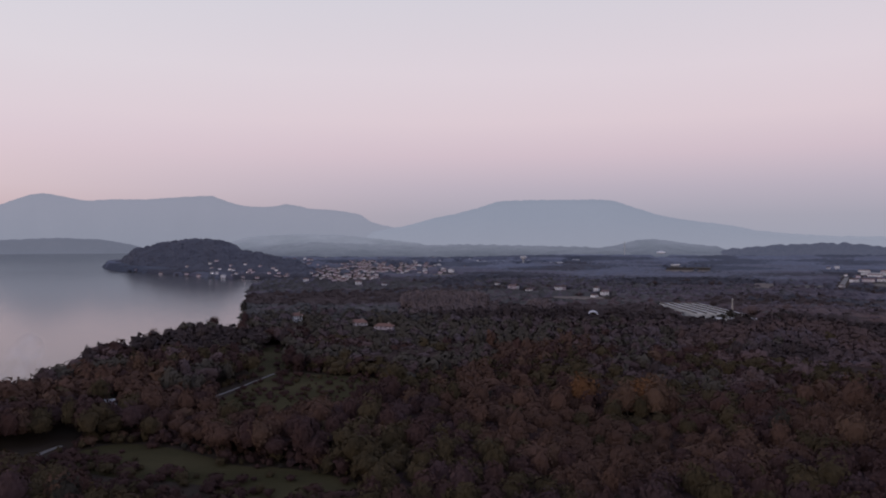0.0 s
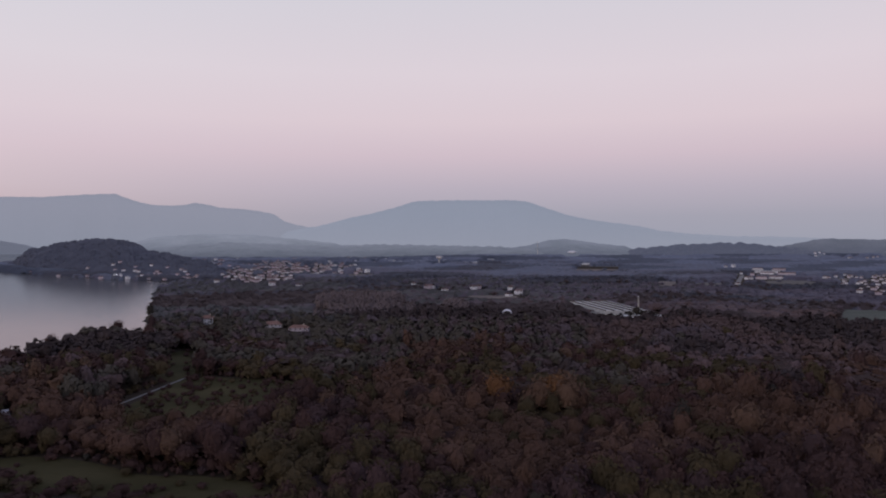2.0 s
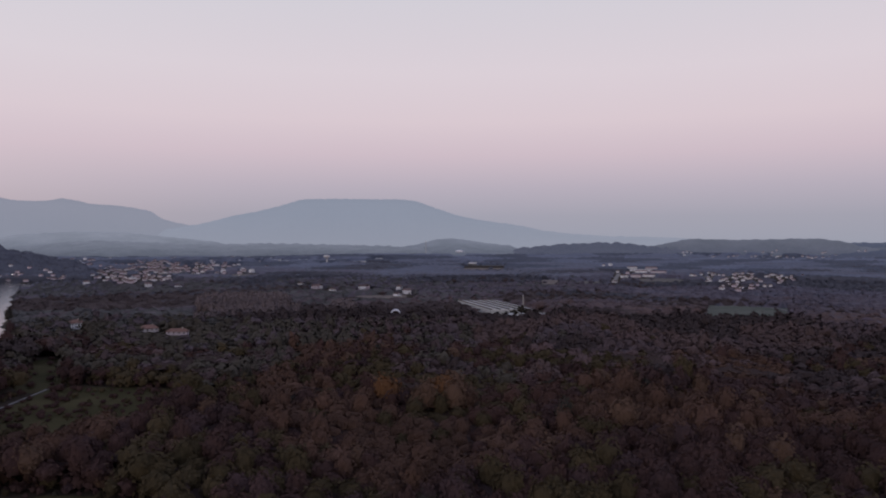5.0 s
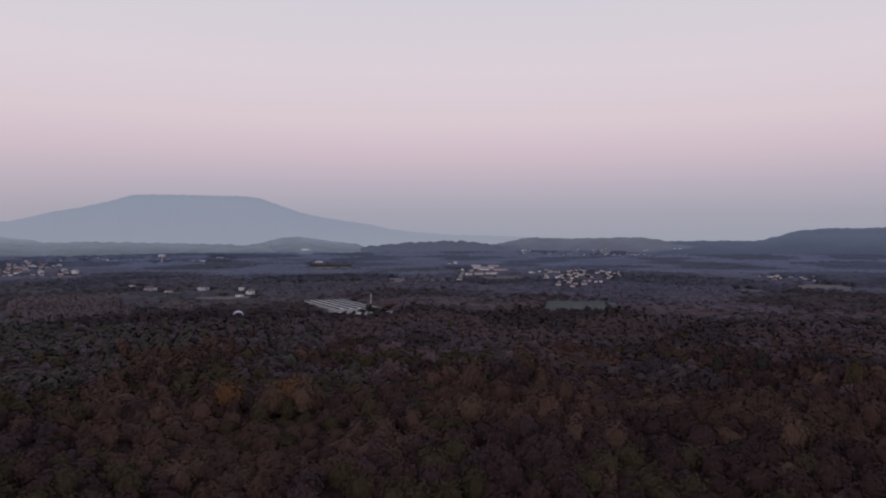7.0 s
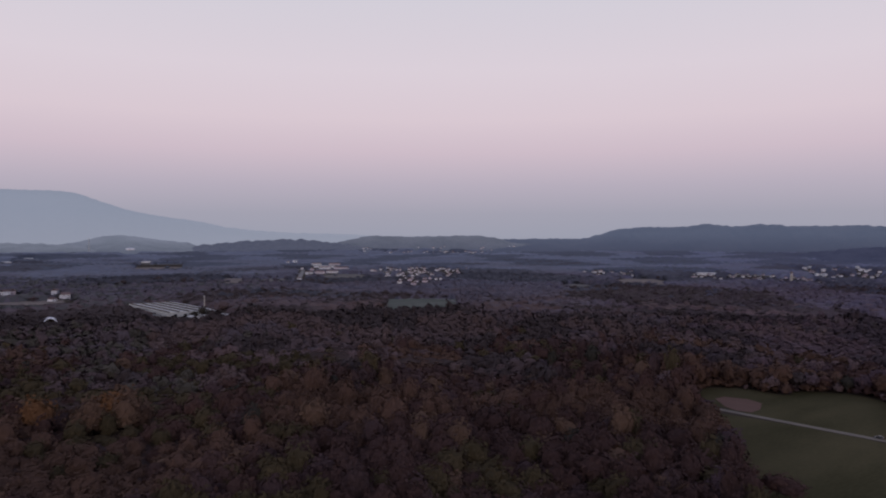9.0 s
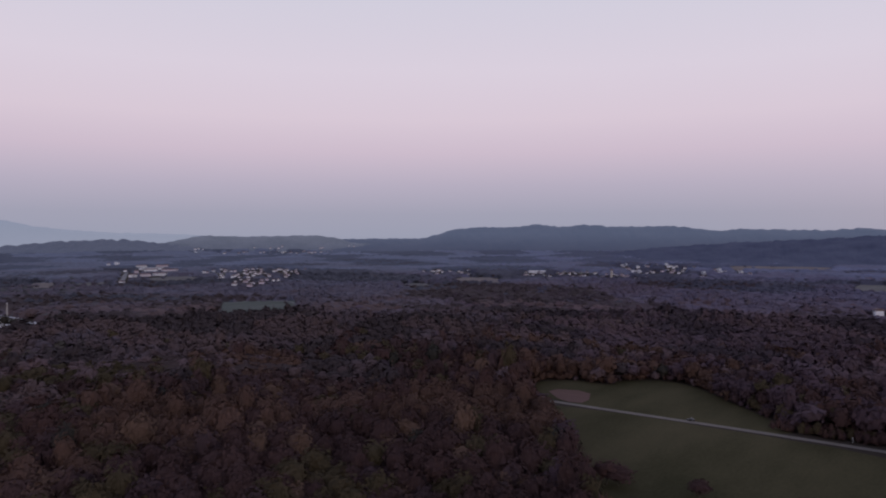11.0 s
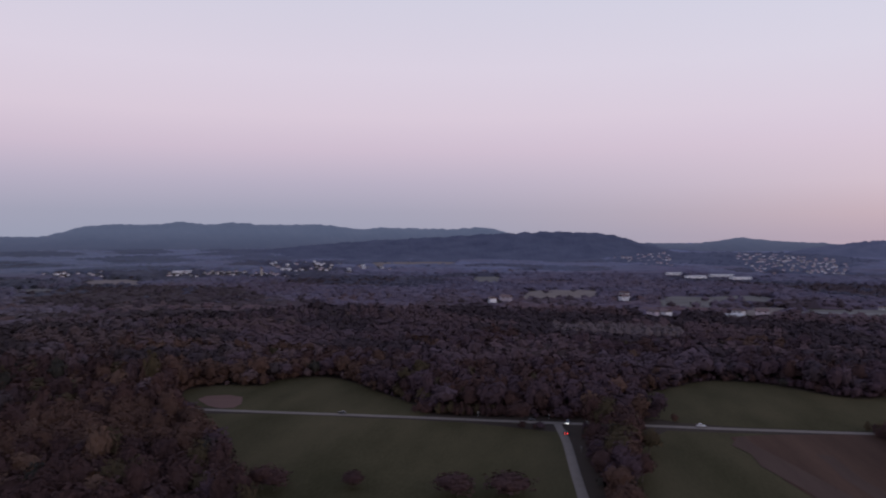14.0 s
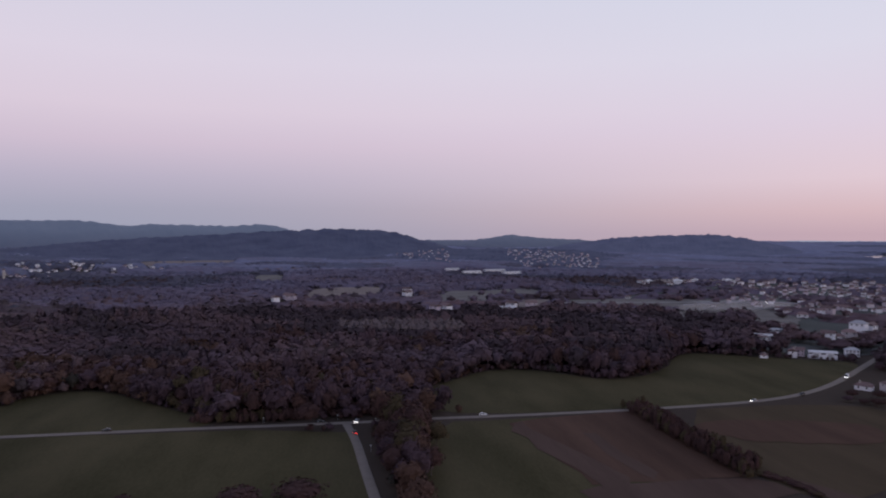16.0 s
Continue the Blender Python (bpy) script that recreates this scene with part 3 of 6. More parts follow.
# ---------------------------------------------------------------- hills and far ranges
def ridge(name, profile, eye, crest, foot, back, mat, label, rough=3.0, fine=0.15, seed=1, kind="structure", category="hill", bulge=1.4, tail=2.5, tops=0.0):
    """A range whose crest follows (bearing, elevation) as seen from eye; it falls to the plain at foot and behind."""
    az = np.array([p[0] for p in profile])[::-1]
    el = np.array([p[1] for p in profile])[::-1]
    n = int((az[-1] - az[0] + 2 * tail) / fine) + 2
    a = np.linspace(az[0] - tail, az[-1] + tail, n)
    ends = np.clip(np.minimum(a - a[0], a[-1] - a) / max(tail, 0.01), 0, 1)
    ends = ends * ends * (3 - 2 * ends)
    e = np.interp(a, az, el)
    k = max(1, int(0.5 / fine))
    pad = np.concatenate([np.full(k, e[0]), e, np.full(k, e[-1])])
    e = np.convolve(pad, np.ones(2 * k + 1) / (2 * k + 1), "valid") * 0.6 + e * 0.4
    rows = 13
    v, f = [], []
    span = (a - a[0]) / (a[-1] - a[0])
    crest_at = crest[1] + (crest[0] - crest[1]) * span if isinstance(crest, tuple) else np.full(n, crest)
    foot_at = foot[1] + (foot[0] - foot[1]) * span if isinstance(foot, tuple) else np.full(n, foot)
    back_at = crest_at + back if isinstance(crest, tuple) else np.full(n, back)
    for j in range(rows + 3):
        s = j / rows
        for i in range(n):
            crest, foot, back = float(crest_at[i]), float(foot_at[i]), float(back_at[i])
            r = foot + (crest - foot) * min(s, 1) + (back - crest) * max(0, (j - rows) / 2)
            x, y = eye[0] - r * math.sin(radians(a[i])), eye[1] + r * math.cos(radians(a[i]))
            base = float(plain_z(math.hypot(x, y))) - 2
            top = eye[2] + crest * math.tan(radians(e[i]))
            h = (min(s, 1) ** bulge) if j <= rows else (1 - (j - rows) / 2) ** 1.2
            gully = noise.noise((a[i] * 0.55 + seed, s * 1.7, seed * 3.1)) * 0.28 * h * (1 - min(s, 1)) * 2
            z = base + max(0.0, top - base) * max(0, h + gully) * ends[i]
            z += rough * noise.noise((x * 0.03, y * 0.03, seed)) * min(1, 3 * h) * ends[i]
            z += tops * (noise.noise((x * 0.09, y * 0.09, seed)) + 0.7 * noise.noise((x * 0.23, y * 0.23, seed + 5))) * min(1, 3 * h) * ends[i]
            v.append((x, y, z))
    for j in range(rows + 2):
        f += [(j * n + i, j * n + i + 1, (j + 1) * n + i + 1, (j + 1) * n + i) for i in range(n - 1)]
    ob = tagged(new(name, mesh_of(name, v, f, mat, smooth=True)), label, category, kind=kind)
    return np.array(v).reshape(rows + 3, n, 3)


EYE_0, EYE_9, EYE_12, EYE_16 = (0, 0, 95), (3.4, 10.9, 97.2), (9.9, 18.4, 97.5), (19.7, 22.5, 97.4)
RIDGE_L = [(32.0, 2.53), (30.7, 3.12), (29.5, 3.43), (28.5, 3.27), (26.8, 2.92), (25.0, 3.09), (22.7, 3.15), (20.3, 3.37), (18.1, 3.55), (17.0, 3.1), (15.4, 2.73), (13.6, 2.75), (12.3, 2.99), (10.8, 2.65), (8.4, 2.5), (6.6, 2.19), (5.7, 1.51), (3.8, 1.16), (1.1, 0.16)]
MESA = [(7.5, -0.08), (5.7, 0.83), (2.9, 1.3), (1.1, 1.85), (-1.2, 2.31), (-3.0, 2.81), (-4.6, 3.3), (-7.1, 3.38), (-9.8, 3.36), (-12.4, 3.38), (-13.7, 3.23), (-15.4, 2.6), (-17.1, 2.05), (-19.6, 1.6), (-22.0, 1.32), (-23.9, 0.89), (-26.2, 0.63), (-29.1, 0.46), (-32.0, 0.41)]
HILL_C = [(-44.6, -0.4), (-45.9, -0.02), (-48.3, 0.02), (-50.0, 0.06), (-51.3, 0.01), (-52.6, 0.1), (-53.4, 0.36), (-54.7, 0.77), (-57.0, 0.96), (-59.7, 0.97), (-61.5, 1.2), (-63.3, 0.97), (-65.1, 1.16), (-67.4, 0.98), (-71.5, 1.02), (-73.5, 0.88), (-75.1, 0.61), (-76.8, 0.78), (-79.4, 0.73), (-82.4, 0.64), (-84.4, 0.81), (-85.8, 0.71), (-86.8, 0.41), (-88.4, -0.05)]
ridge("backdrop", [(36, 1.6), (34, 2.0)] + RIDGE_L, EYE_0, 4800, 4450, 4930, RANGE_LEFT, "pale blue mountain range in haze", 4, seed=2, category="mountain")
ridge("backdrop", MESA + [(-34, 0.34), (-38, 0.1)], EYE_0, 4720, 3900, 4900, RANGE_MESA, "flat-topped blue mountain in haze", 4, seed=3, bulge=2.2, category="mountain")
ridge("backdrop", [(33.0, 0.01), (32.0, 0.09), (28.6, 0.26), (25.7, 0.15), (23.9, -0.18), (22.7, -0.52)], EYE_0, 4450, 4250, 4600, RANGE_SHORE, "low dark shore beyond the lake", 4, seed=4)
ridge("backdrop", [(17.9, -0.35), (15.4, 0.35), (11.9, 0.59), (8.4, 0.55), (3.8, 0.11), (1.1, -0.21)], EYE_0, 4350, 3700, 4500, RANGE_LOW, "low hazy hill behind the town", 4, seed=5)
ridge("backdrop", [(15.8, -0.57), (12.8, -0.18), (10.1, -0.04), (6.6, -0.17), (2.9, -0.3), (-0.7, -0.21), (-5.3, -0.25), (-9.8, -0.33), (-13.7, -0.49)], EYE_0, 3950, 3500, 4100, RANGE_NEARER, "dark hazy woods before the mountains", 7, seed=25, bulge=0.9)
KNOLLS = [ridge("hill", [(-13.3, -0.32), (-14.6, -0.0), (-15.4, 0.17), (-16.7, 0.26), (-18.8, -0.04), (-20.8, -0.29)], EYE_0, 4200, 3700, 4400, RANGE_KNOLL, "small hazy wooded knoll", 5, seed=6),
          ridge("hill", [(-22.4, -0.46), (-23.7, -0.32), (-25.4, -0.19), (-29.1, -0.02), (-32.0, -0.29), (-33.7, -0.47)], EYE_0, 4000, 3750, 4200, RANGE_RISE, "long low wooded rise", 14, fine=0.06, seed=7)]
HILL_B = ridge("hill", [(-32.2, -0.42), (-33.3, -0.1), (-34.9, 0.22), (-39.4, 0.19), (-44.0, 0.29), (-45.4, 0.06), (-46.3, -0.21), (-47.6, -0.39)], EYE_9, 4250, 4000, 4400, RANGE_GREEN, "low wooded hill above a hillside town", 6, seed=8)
ridge("backdrop", HILL_C + [(-92, -0.4)], EYE_12, 4600, 3700, 4850, RANGE_RIGHT, "wooded ridge with rounded tops in blue haze", 7, seed=9)
HILL_E = ridge("hill", [(-68.8, -0.89), (-71.5, -0.57), (-76.4, -0.24), (-80.7, -0.02), (-86.0, 0.29), (-88.0, 0.37), (-90.8, 0.45)] + [(-93.9, 0.37), (-95.7, 0.09), (-96.6, -0.22), (-97.7, -0.49), (-99.3, -0.94), (-101.0, -1.6)], EYE_12, 3300, 2700, 3650, HILL_WOOD_HAZED, "dark wooded hill above villages", 6, fine=0.07, seed=10, tops=4)
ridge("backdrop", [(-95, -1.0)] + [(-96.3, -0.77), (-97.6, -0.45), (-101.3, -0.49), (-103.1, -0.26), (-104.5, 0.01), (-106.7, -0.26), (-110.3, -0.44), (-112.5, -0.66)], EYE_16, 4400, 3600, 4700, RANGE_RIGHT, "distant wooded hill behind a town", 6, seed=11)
HILL_TOWN_R = ridge("hill", [(-94, -1.9), (-96, -1.5), (-99, -1.28), (-103, -1.12), (-107, -1.12), (-111, -1.3), (-114, -1.8)], EYE_16, 2850, 1950, 3100, HILL_WOOD_HAZED, "wooded rise with a hillside town", 4, fine=0.09, seed=21, tops=3, bulge=1.1)
HILL_I = ridge("hill", [(-109.0, -0.85), (-110.7, -0.53), (-113.4, -0.22), (-117.2, -0.04), (-120.0, -0.04), (-122.0, -0.21), (-123.5, -0.54), (-125.0, -0.86), (-126.8, -1.42), (-127.6, -1.81)], EYE_16, 3500, 2900, 3800, HILL_HAZED_PALE, "long dark wooded hill above the town", 6, fine=0.07, seed=12, tops=4)
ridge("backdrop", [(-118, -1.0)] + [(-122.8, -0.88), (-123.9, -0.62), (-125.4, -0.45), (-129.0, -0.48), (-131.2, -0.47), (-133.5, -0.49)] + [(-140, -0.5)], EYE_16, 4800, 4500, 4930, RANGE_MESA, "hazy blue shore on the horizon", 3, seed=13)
PROM = ridge("hill", [(25.4, -1.75), (24.4, -1.35), (23.7, -0.52), (22.3, -0.22), (21.5, -0.01), (20.3, 0.16), (19.1, 0.25), (17.5, 0.17), (16.6, -0.09), (16.0, -0.53), (14.5, -0.84), (12.8, -1.2)] + [(11, -1.7)], EYE_0, (3000, 2250), (2640, 1800), 400, PROM_WOOD_HAZED, "dark wooded promontory in the lake", 6, fine=0.08, tops=4, seed=14, bulge=0.8, tail=0.5)


def ground_z(x, y):
    """Height of the plain, or of the hill that stands on it."""
    z = float(plain_z(math.hypot(x, y)))
    for grid in (PROM, HILL_E, HILL_I, HILL_B, HILL_TOWN_R, *KNOLLS):
        d = np.hypot(grid[..., 0] - x, grid[..., 1] - y)
        k = np.unravel_index(np.argmin(d), d.shape)
        if d[k] < 75:
            z = max(z, float(grid[k][2]))
    return z


# ---------------------------------------------------------------- woods
def crown(rng, sides, rings, leaves, leaf, tall=1.0, heart=0.9, lobes=13):
    """A crown about 1 wide in radius, from 0 up to 2*tall: a domed head of lobes over full skirts, with tufts of foliage on it.
    rings: heights of the body's rings, from 0 to below 1. Gives points, faces and the way that the foliage faces at each point."""
    dirs = rng.normal(size=(lobes, 3))
    dirs[:, 2] = np.abs(dirs[:, 2]) * 1.1 - 0.3
    dirs /= np.linalg.norm(dirs, axis=1)[:, None]
    big = rng.uniform(0.6, 1.15, lobes)

    def width(h):
        low = 0.62 + 0.38 * np.sin(np.clip(h / 0.5, 0, 1) * math.pi / 2)
        return np.where(h < 0.5, low, np.sqrt(np.maximum(0, 1 - np.clip((h - 0.5) / 0.5, 0, 1) ** 1.9)))

    def grown(a, h, reach):
        """Points and normals at the angle a and the height h, at the reach of the foliage."""
        w = width(h)
        p = np.stack([w * np.cos(a), w * np.sin(a), 2 * h - 1.0], 1)
        d = p / np.linalg.norm(p, axis=1)[:, None]
        near = np.exp(-((1 - d @ dirs.T) / 0.06)) * big
        q = p * (reach * (0.74 + 0.36 * near.max(1)))[:, None]
        slope = (width(h - 0.02) - width(h + 0.02)) / 0.08
        n = np.stack([np.cos(a), np.sin(a), slope], 1)
        n /= np.linalg.norm(n, axis=1)[:, None]
        out = q - dirs[np.argmax(near, 1)] * 0.5
        n = n + 0.8 * out / np.linalg.norm(out, axis=1)[:, None]
        n[:, 2] = np.maximum(n[:, 2], -0.3)
        q[:, 2] = np.maximum(q[:, 2] + 1.0, 0) * tall
        return q, n / np.linalg.norm(n, axis=1)[:, None]

    hs = np.repeat(np.append(np.array(rings, float), 1.0), sides)
    step = np.repeat(np.arange(len(rings) + 1) * 0.5, sides)
    body, face = grown((np.tile(np.arange(sides), len(rings) + 1) + step) * math.tau / sides, hs, np.full(len(hs), heart))
    k = np.arange(sides)
    f = []
    for j in range(len(rings)):
        lo, hi, lo1, hi1 = j * sides + k, (j + 1) * sides + k, j * sides + (k + 1) % sides, (j + 1) * sides + (k + 1) % sides
        f += [np.stack([lo, lo1, hi], 1), np.stack([lo1, hi1, hi], 1)]
    f = np.vstack(f)
    if not leaves:
        return body, f, face
    c, turn = grown(rng.uniform(0, math.tau, leaves), rng.uniform(0.03, 1, leaves) ** 0.75, rng.uniform(heart, 1.16, leaves))
    turn = turn + rng.normal(size=(leaves, 3)) * 0.3
    turn /= np.linalg.norm(turn, axis=1)[:, None]
    t = np.cross(turn, rng.normal(size=(leaves, 3)))
    t /= np.linalg.norm(t, axis=1)[:, None]
    b = np.cross(turn, t) + turn * rng.uniform(-0.4, 0.4, leaves)[:, None]
    s = leaf * rng.uniform(0.6, 1.4, leaves)[:, None]
    tri = np.stack([c + t * s, c - 0.5 * t * s + 0.87 * b * s, c - 0.5 * t * s - 0.87 * b * s], 1).reshape(-1, 3)
    lf = np.arange(3 * leaves).reshape(-1, 3) + len(body)
    return np.vstack([body, tri]), np.vstack([f, lf]), np.vstack([face, np.repeat(turn, 3, 0)])


RNG = np.random.default_rng(7)
NEAR_T = [crown(RNG, 9, (0, 0.25, 0.48, 0.68, 0.86), 290, 0.115, t, 0.83, 21) for t in (0.8, 0.9, 1.0, 1.1, 0.85, 0.95, 0.75, 1.2)]
MID_T = [crown(RNG, 7, (0, 0.4, 0.68, 0.88), 84, 0.2, t, 0.8, 15) for t in (0.85, 0.95, 1.05, 0.8, 1.15, 0.9)]
YOUNG_T = [crown(RNG, 6, (0, 0.5, 0.8), 46, 0.27, t, 0.8, 12) for t in (0.85, 0.95, 1.05, 0.8, 1.1, 0.9)]
FAR_T = [crown(RNG, 5, (0, 0.6), 9, 0.26, t, 0.96, 8) for t in (0.7, 0.8, 0.9, 0.65)]
DOT_T = [crown(RNG, 5, (0, 0.6), 0, 0.2, t, 1.02, 6) for t in (0.6, 0.7, 0.8)]


def merge(templates, which, pos, size, yaw, species):
    """Joins many copies of the templates into arrays."""
    V, F, M, N, base = [], [], [], [], 0
    for k, (tv, tf, tn) in enumerate(templates):
        sel = np.where(which == k)[0]
        if not len(sel):
            continue
        c, s = np.cos(yaw[sel])[:, None], np.sin(yaw[sel])[:, None]
        sx, sz = size[sel, 0][:, None], size[sel, 1][:, None]
        x, y, z = tv[:, 0][None], tv[:, 1][None], tv[:, 2][None]
        P = np.stack([(x * c - y * s) * sx + pos[sel, 0][:, None], (x * s + y * c) * sx + pos[sel, 1][:, None], z * sz + pos[sel, 2][:, None]], 2)
        x, y, z = tn[:, 0][None], tn[:, 1][None], tn[:, 2][None]
        Q = np.stack([x * c - y * s, x * s + y * c, z * sx / sz], 2)
        V.append(P.reshape(-1, 3))
        N.append((Q / np.linalg.norm(Q, axis=2)[..., None]).reshape(-1, 3))
        F.append((tf[None] + (np.arange(len(sel)) * len(tv))[:, None, None]).reshape(-1, 3) + base)
        M.append(np.repeat(species[sel], len(tf)))
        base += len(sel) * len(tv)
    return np.vstack(V), np.vstack(F), np.concatenate(M), np.vstack(N)


def wood(name, templates, pos, size, species, label, mats=None):
    if not len(pos):
        return
    which = RNG.integers(0, len(templates), len(pos))
    v, f, m, n = merge(templates, which, pos, size, RNG.uniform(0, math.tau, len(pos)), species)
    me = big_mesh(name, v, f, mats or CROWNS, m, True)
    me.normals_split_custom_set_from_vertices(n.tolist())
    tagged(new(name, me), label, "woodland", kind="stuff")


def lattice(r0, r1, step, az0=-136, az1=38):
    """Jittered points in a fan of the plain around the viewpoint."""
    n = int(2 * r1 / step) + 2
    g = (np.arange(n) - n / 2) * step
    x, y = [q.ravel() for q in np.meshgrid(g, g)]
    x = x + RNG.uniform(-0.42, 0.42, len(x)) * step
    y = y + RNG.uniform(-0.42, 0.42, len(y)) * step
    r = np.hypot(x - 8, y - 12)
    az = np.degrees(np.arctan2(-(x - 8), y - 12))
    az = np.where(az > 100, az - 360, az)
    ok = (r >= r0) & (r < r1) & (az > az0) & (az < az1)
    return x[ok], y[ok], r[ok]


def patches(x, y, scale, seed):
    """Smooth patchy values in 0..1 over the plan."""
    s = np.zeros(len(x))
    q = np.random.default_rng(seed)
    for _ in range(6):
        a, p, k = q.uniform(0, math.tau), q.uniform(0, math.tau), scale * q.uniform(0.6, 1.8)
        s += np.sin((x * math.cos(a) + y * math.sin(a)) / k + p)
    return np.clip(s / 6 * 1.3 + 0.5, 0, 1)


FIELDS = [soften(p, 2, True) for p in (MEADOW_A, MEADOW_C, MEADOW_L, MEADOW_L2, GREEN_BL)]
FIELDS += [soften(p, 1, True) for p in (BARE_PATCH, MEADOW_B, FIELD_D, FIELD_E, STRIP, FAR_WATER)]
FIELDS += [OPEN_RIGHT, FIELD_G, WORKS_YARD, SCRUB_BL]
OPEN = [p for k, p in CLEARINGS if k != "r"] + FAR_FIELDS
PLANTED = [p for k, p in CLEARINGS if k == "r"]
SITES = []          # (x, y, half width, reach): ground kept open towards the camera before each building, filled in below


def free(x, y, pad=3.0, loners=0.025):
    ok = ~inside(x, y, LAKE)
    for p in FIELDS + PLANTED:
        ok &= ~inside(x, y, p)
    lone = RNG.uniform(size=len(x)) < loners
    for p in OPEN:
        ok &= ~inside(x, y, p) | lone
    ok &= ~inside(x, y, VALLEY) | (patches(x, y, 20, 83) > 0.52) | inside(x, y, VALLEY_WOOD)
    ok &= ~inside(x, y, TOWN_R) | (RNG.uniform(size=len(x)) < 0.7)
    for line, w in ((ROAD, 7), (LANE, 6), (TRACK, 4), (ROAD_BL, 5), (ESTATE_ROAD, 14), (FAR_ROAD, 12)):
        ok &= ~near_line(x, y, line, w + pad)
    return ok


def height_limit(x, y, least=0):
    """Keeps trees on the camera's side of the sites low, so that these stay in view; sites of a smaller reach than
    least are left out.
    """
    top = np.full(len(x), 99.0)
    for sx, sy, half, reach in SITES:
        if reach < least:
            continue
        d = math.hypot(sx, sy)
        ux, uy = sx / d, sy / d
        along, across = (x - sx) * ux + (y - sy) * uy, (x - sx) * uy - (y - sy) * ux
        near = (np.abs(across) < half + (0 if d < 850 else 6)) & (along < half) & (along > -reach)
        top = np.where(near, np.minimum(top, np.where(along > -half, 0.0, 2.0 - along * 93.0 / d)), top)
    return top


def grow(x, y, low, high, variety):
    """Tree heights after the sight-line rule; returns which trees stand and how tall."""
    tall = RNG.uniform(low, high, len(x)) * (0.72 + 0.36 * patches(x, y, variety, 9) + 0.26 * patches(x, y, variety * 0.45, 13))
    # tall old trees line the meadows beyond the road
    r, bearing = np.hypot(x, y), np.degrees(np.arctan2(x, y))
    tall *= 1 + (0.36 * np.clip((bearing - 46) / 10, 0, 1) - 0.22 * np.clip((bearing - 66) / 14, 0, 1)) * np.clip((r - 385) / 15, 0, 1) * np.clip((600 - r) / 90, 0, 1)
    tall *= np.where(RNG.uniform(size=len(x)) < 0.08, 1.25, 1.0)
    tall *= np.where(near_line(x, y, SHORE, 45) & (r < 800), np.where(RNG.uniform(size=len(x)) < 0.14, 1.12, 0.8), 1.0)
    tall = np.minimum(tall, height_limit(x, y))
    return tall > 2.8, tall


def species_at(x, y):
    a, b, c = patches(x, y, 55, 3), patches(x, y, 30, 5), RNG.uniform(size=len(x))
    s = np.where(a > 0.55, 0, 1)
    s = np.where(c < 0.16, 2, s)
    s = np.where((b > 0.62) & (c > 0.6), 3, s)
    s = np.where(c > 0.965, 4, s)
    stand = patches(x, y, 26, 61)
    s = np.where((stand > 0.68) & (RNG.uniform(size=len(x)) < 0.8), 11, s)
    s = np.where((stand < 0.30) & (RNG.uniform(size=len(x)) < 0.5), 3, s)
    s = np.where(RNG.uniform(size=len(x)) < 0.05, 13, s)
    # farther out the crowns turn paler: distance haze put into their colour
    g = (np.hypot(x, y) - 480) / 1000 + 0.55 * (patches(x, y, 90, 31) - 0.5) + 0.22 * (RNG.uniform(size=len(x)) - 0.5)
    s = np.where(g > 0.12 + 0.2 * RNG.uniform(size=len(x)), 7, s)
    # beyond the road crowns turn purple: blue dusk haze put into their colour
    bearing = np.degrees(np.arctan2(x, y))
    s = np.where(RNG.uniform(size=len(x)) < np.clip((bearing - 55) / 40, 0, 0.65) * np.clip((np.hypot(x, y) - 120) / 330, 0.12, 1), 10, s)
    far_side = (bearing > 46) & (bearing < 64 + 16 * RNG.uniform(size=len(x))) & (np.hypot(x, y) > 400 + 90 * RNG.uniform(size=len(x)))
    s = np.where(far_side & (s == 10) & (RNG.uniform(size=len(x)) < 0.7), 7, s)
    s = np.where(far_side & (s < 2) & (RNG.uniform(size=len(x)) < 0.45), 11, s)
    # alder stands towards the lake
    s = np.where((np.hypot(x, y) < 1150) & (RNG.uniform(size=len(x)) < np.clip((48 - bearing) / 110, 0, 0.3)) & (s != 11), 3, s)
    s = np.where((s == 3) & (RNG.uniform(size=len(x)) < np.clip((bearing - 34) / 22, 0, 0.75)), 1, s)
    s = np.where(((s == 7) | (s == 10)) & (bearing < 24) & (RNG.uniform(size=len(x)) < 0.75), 1, s)
    return s


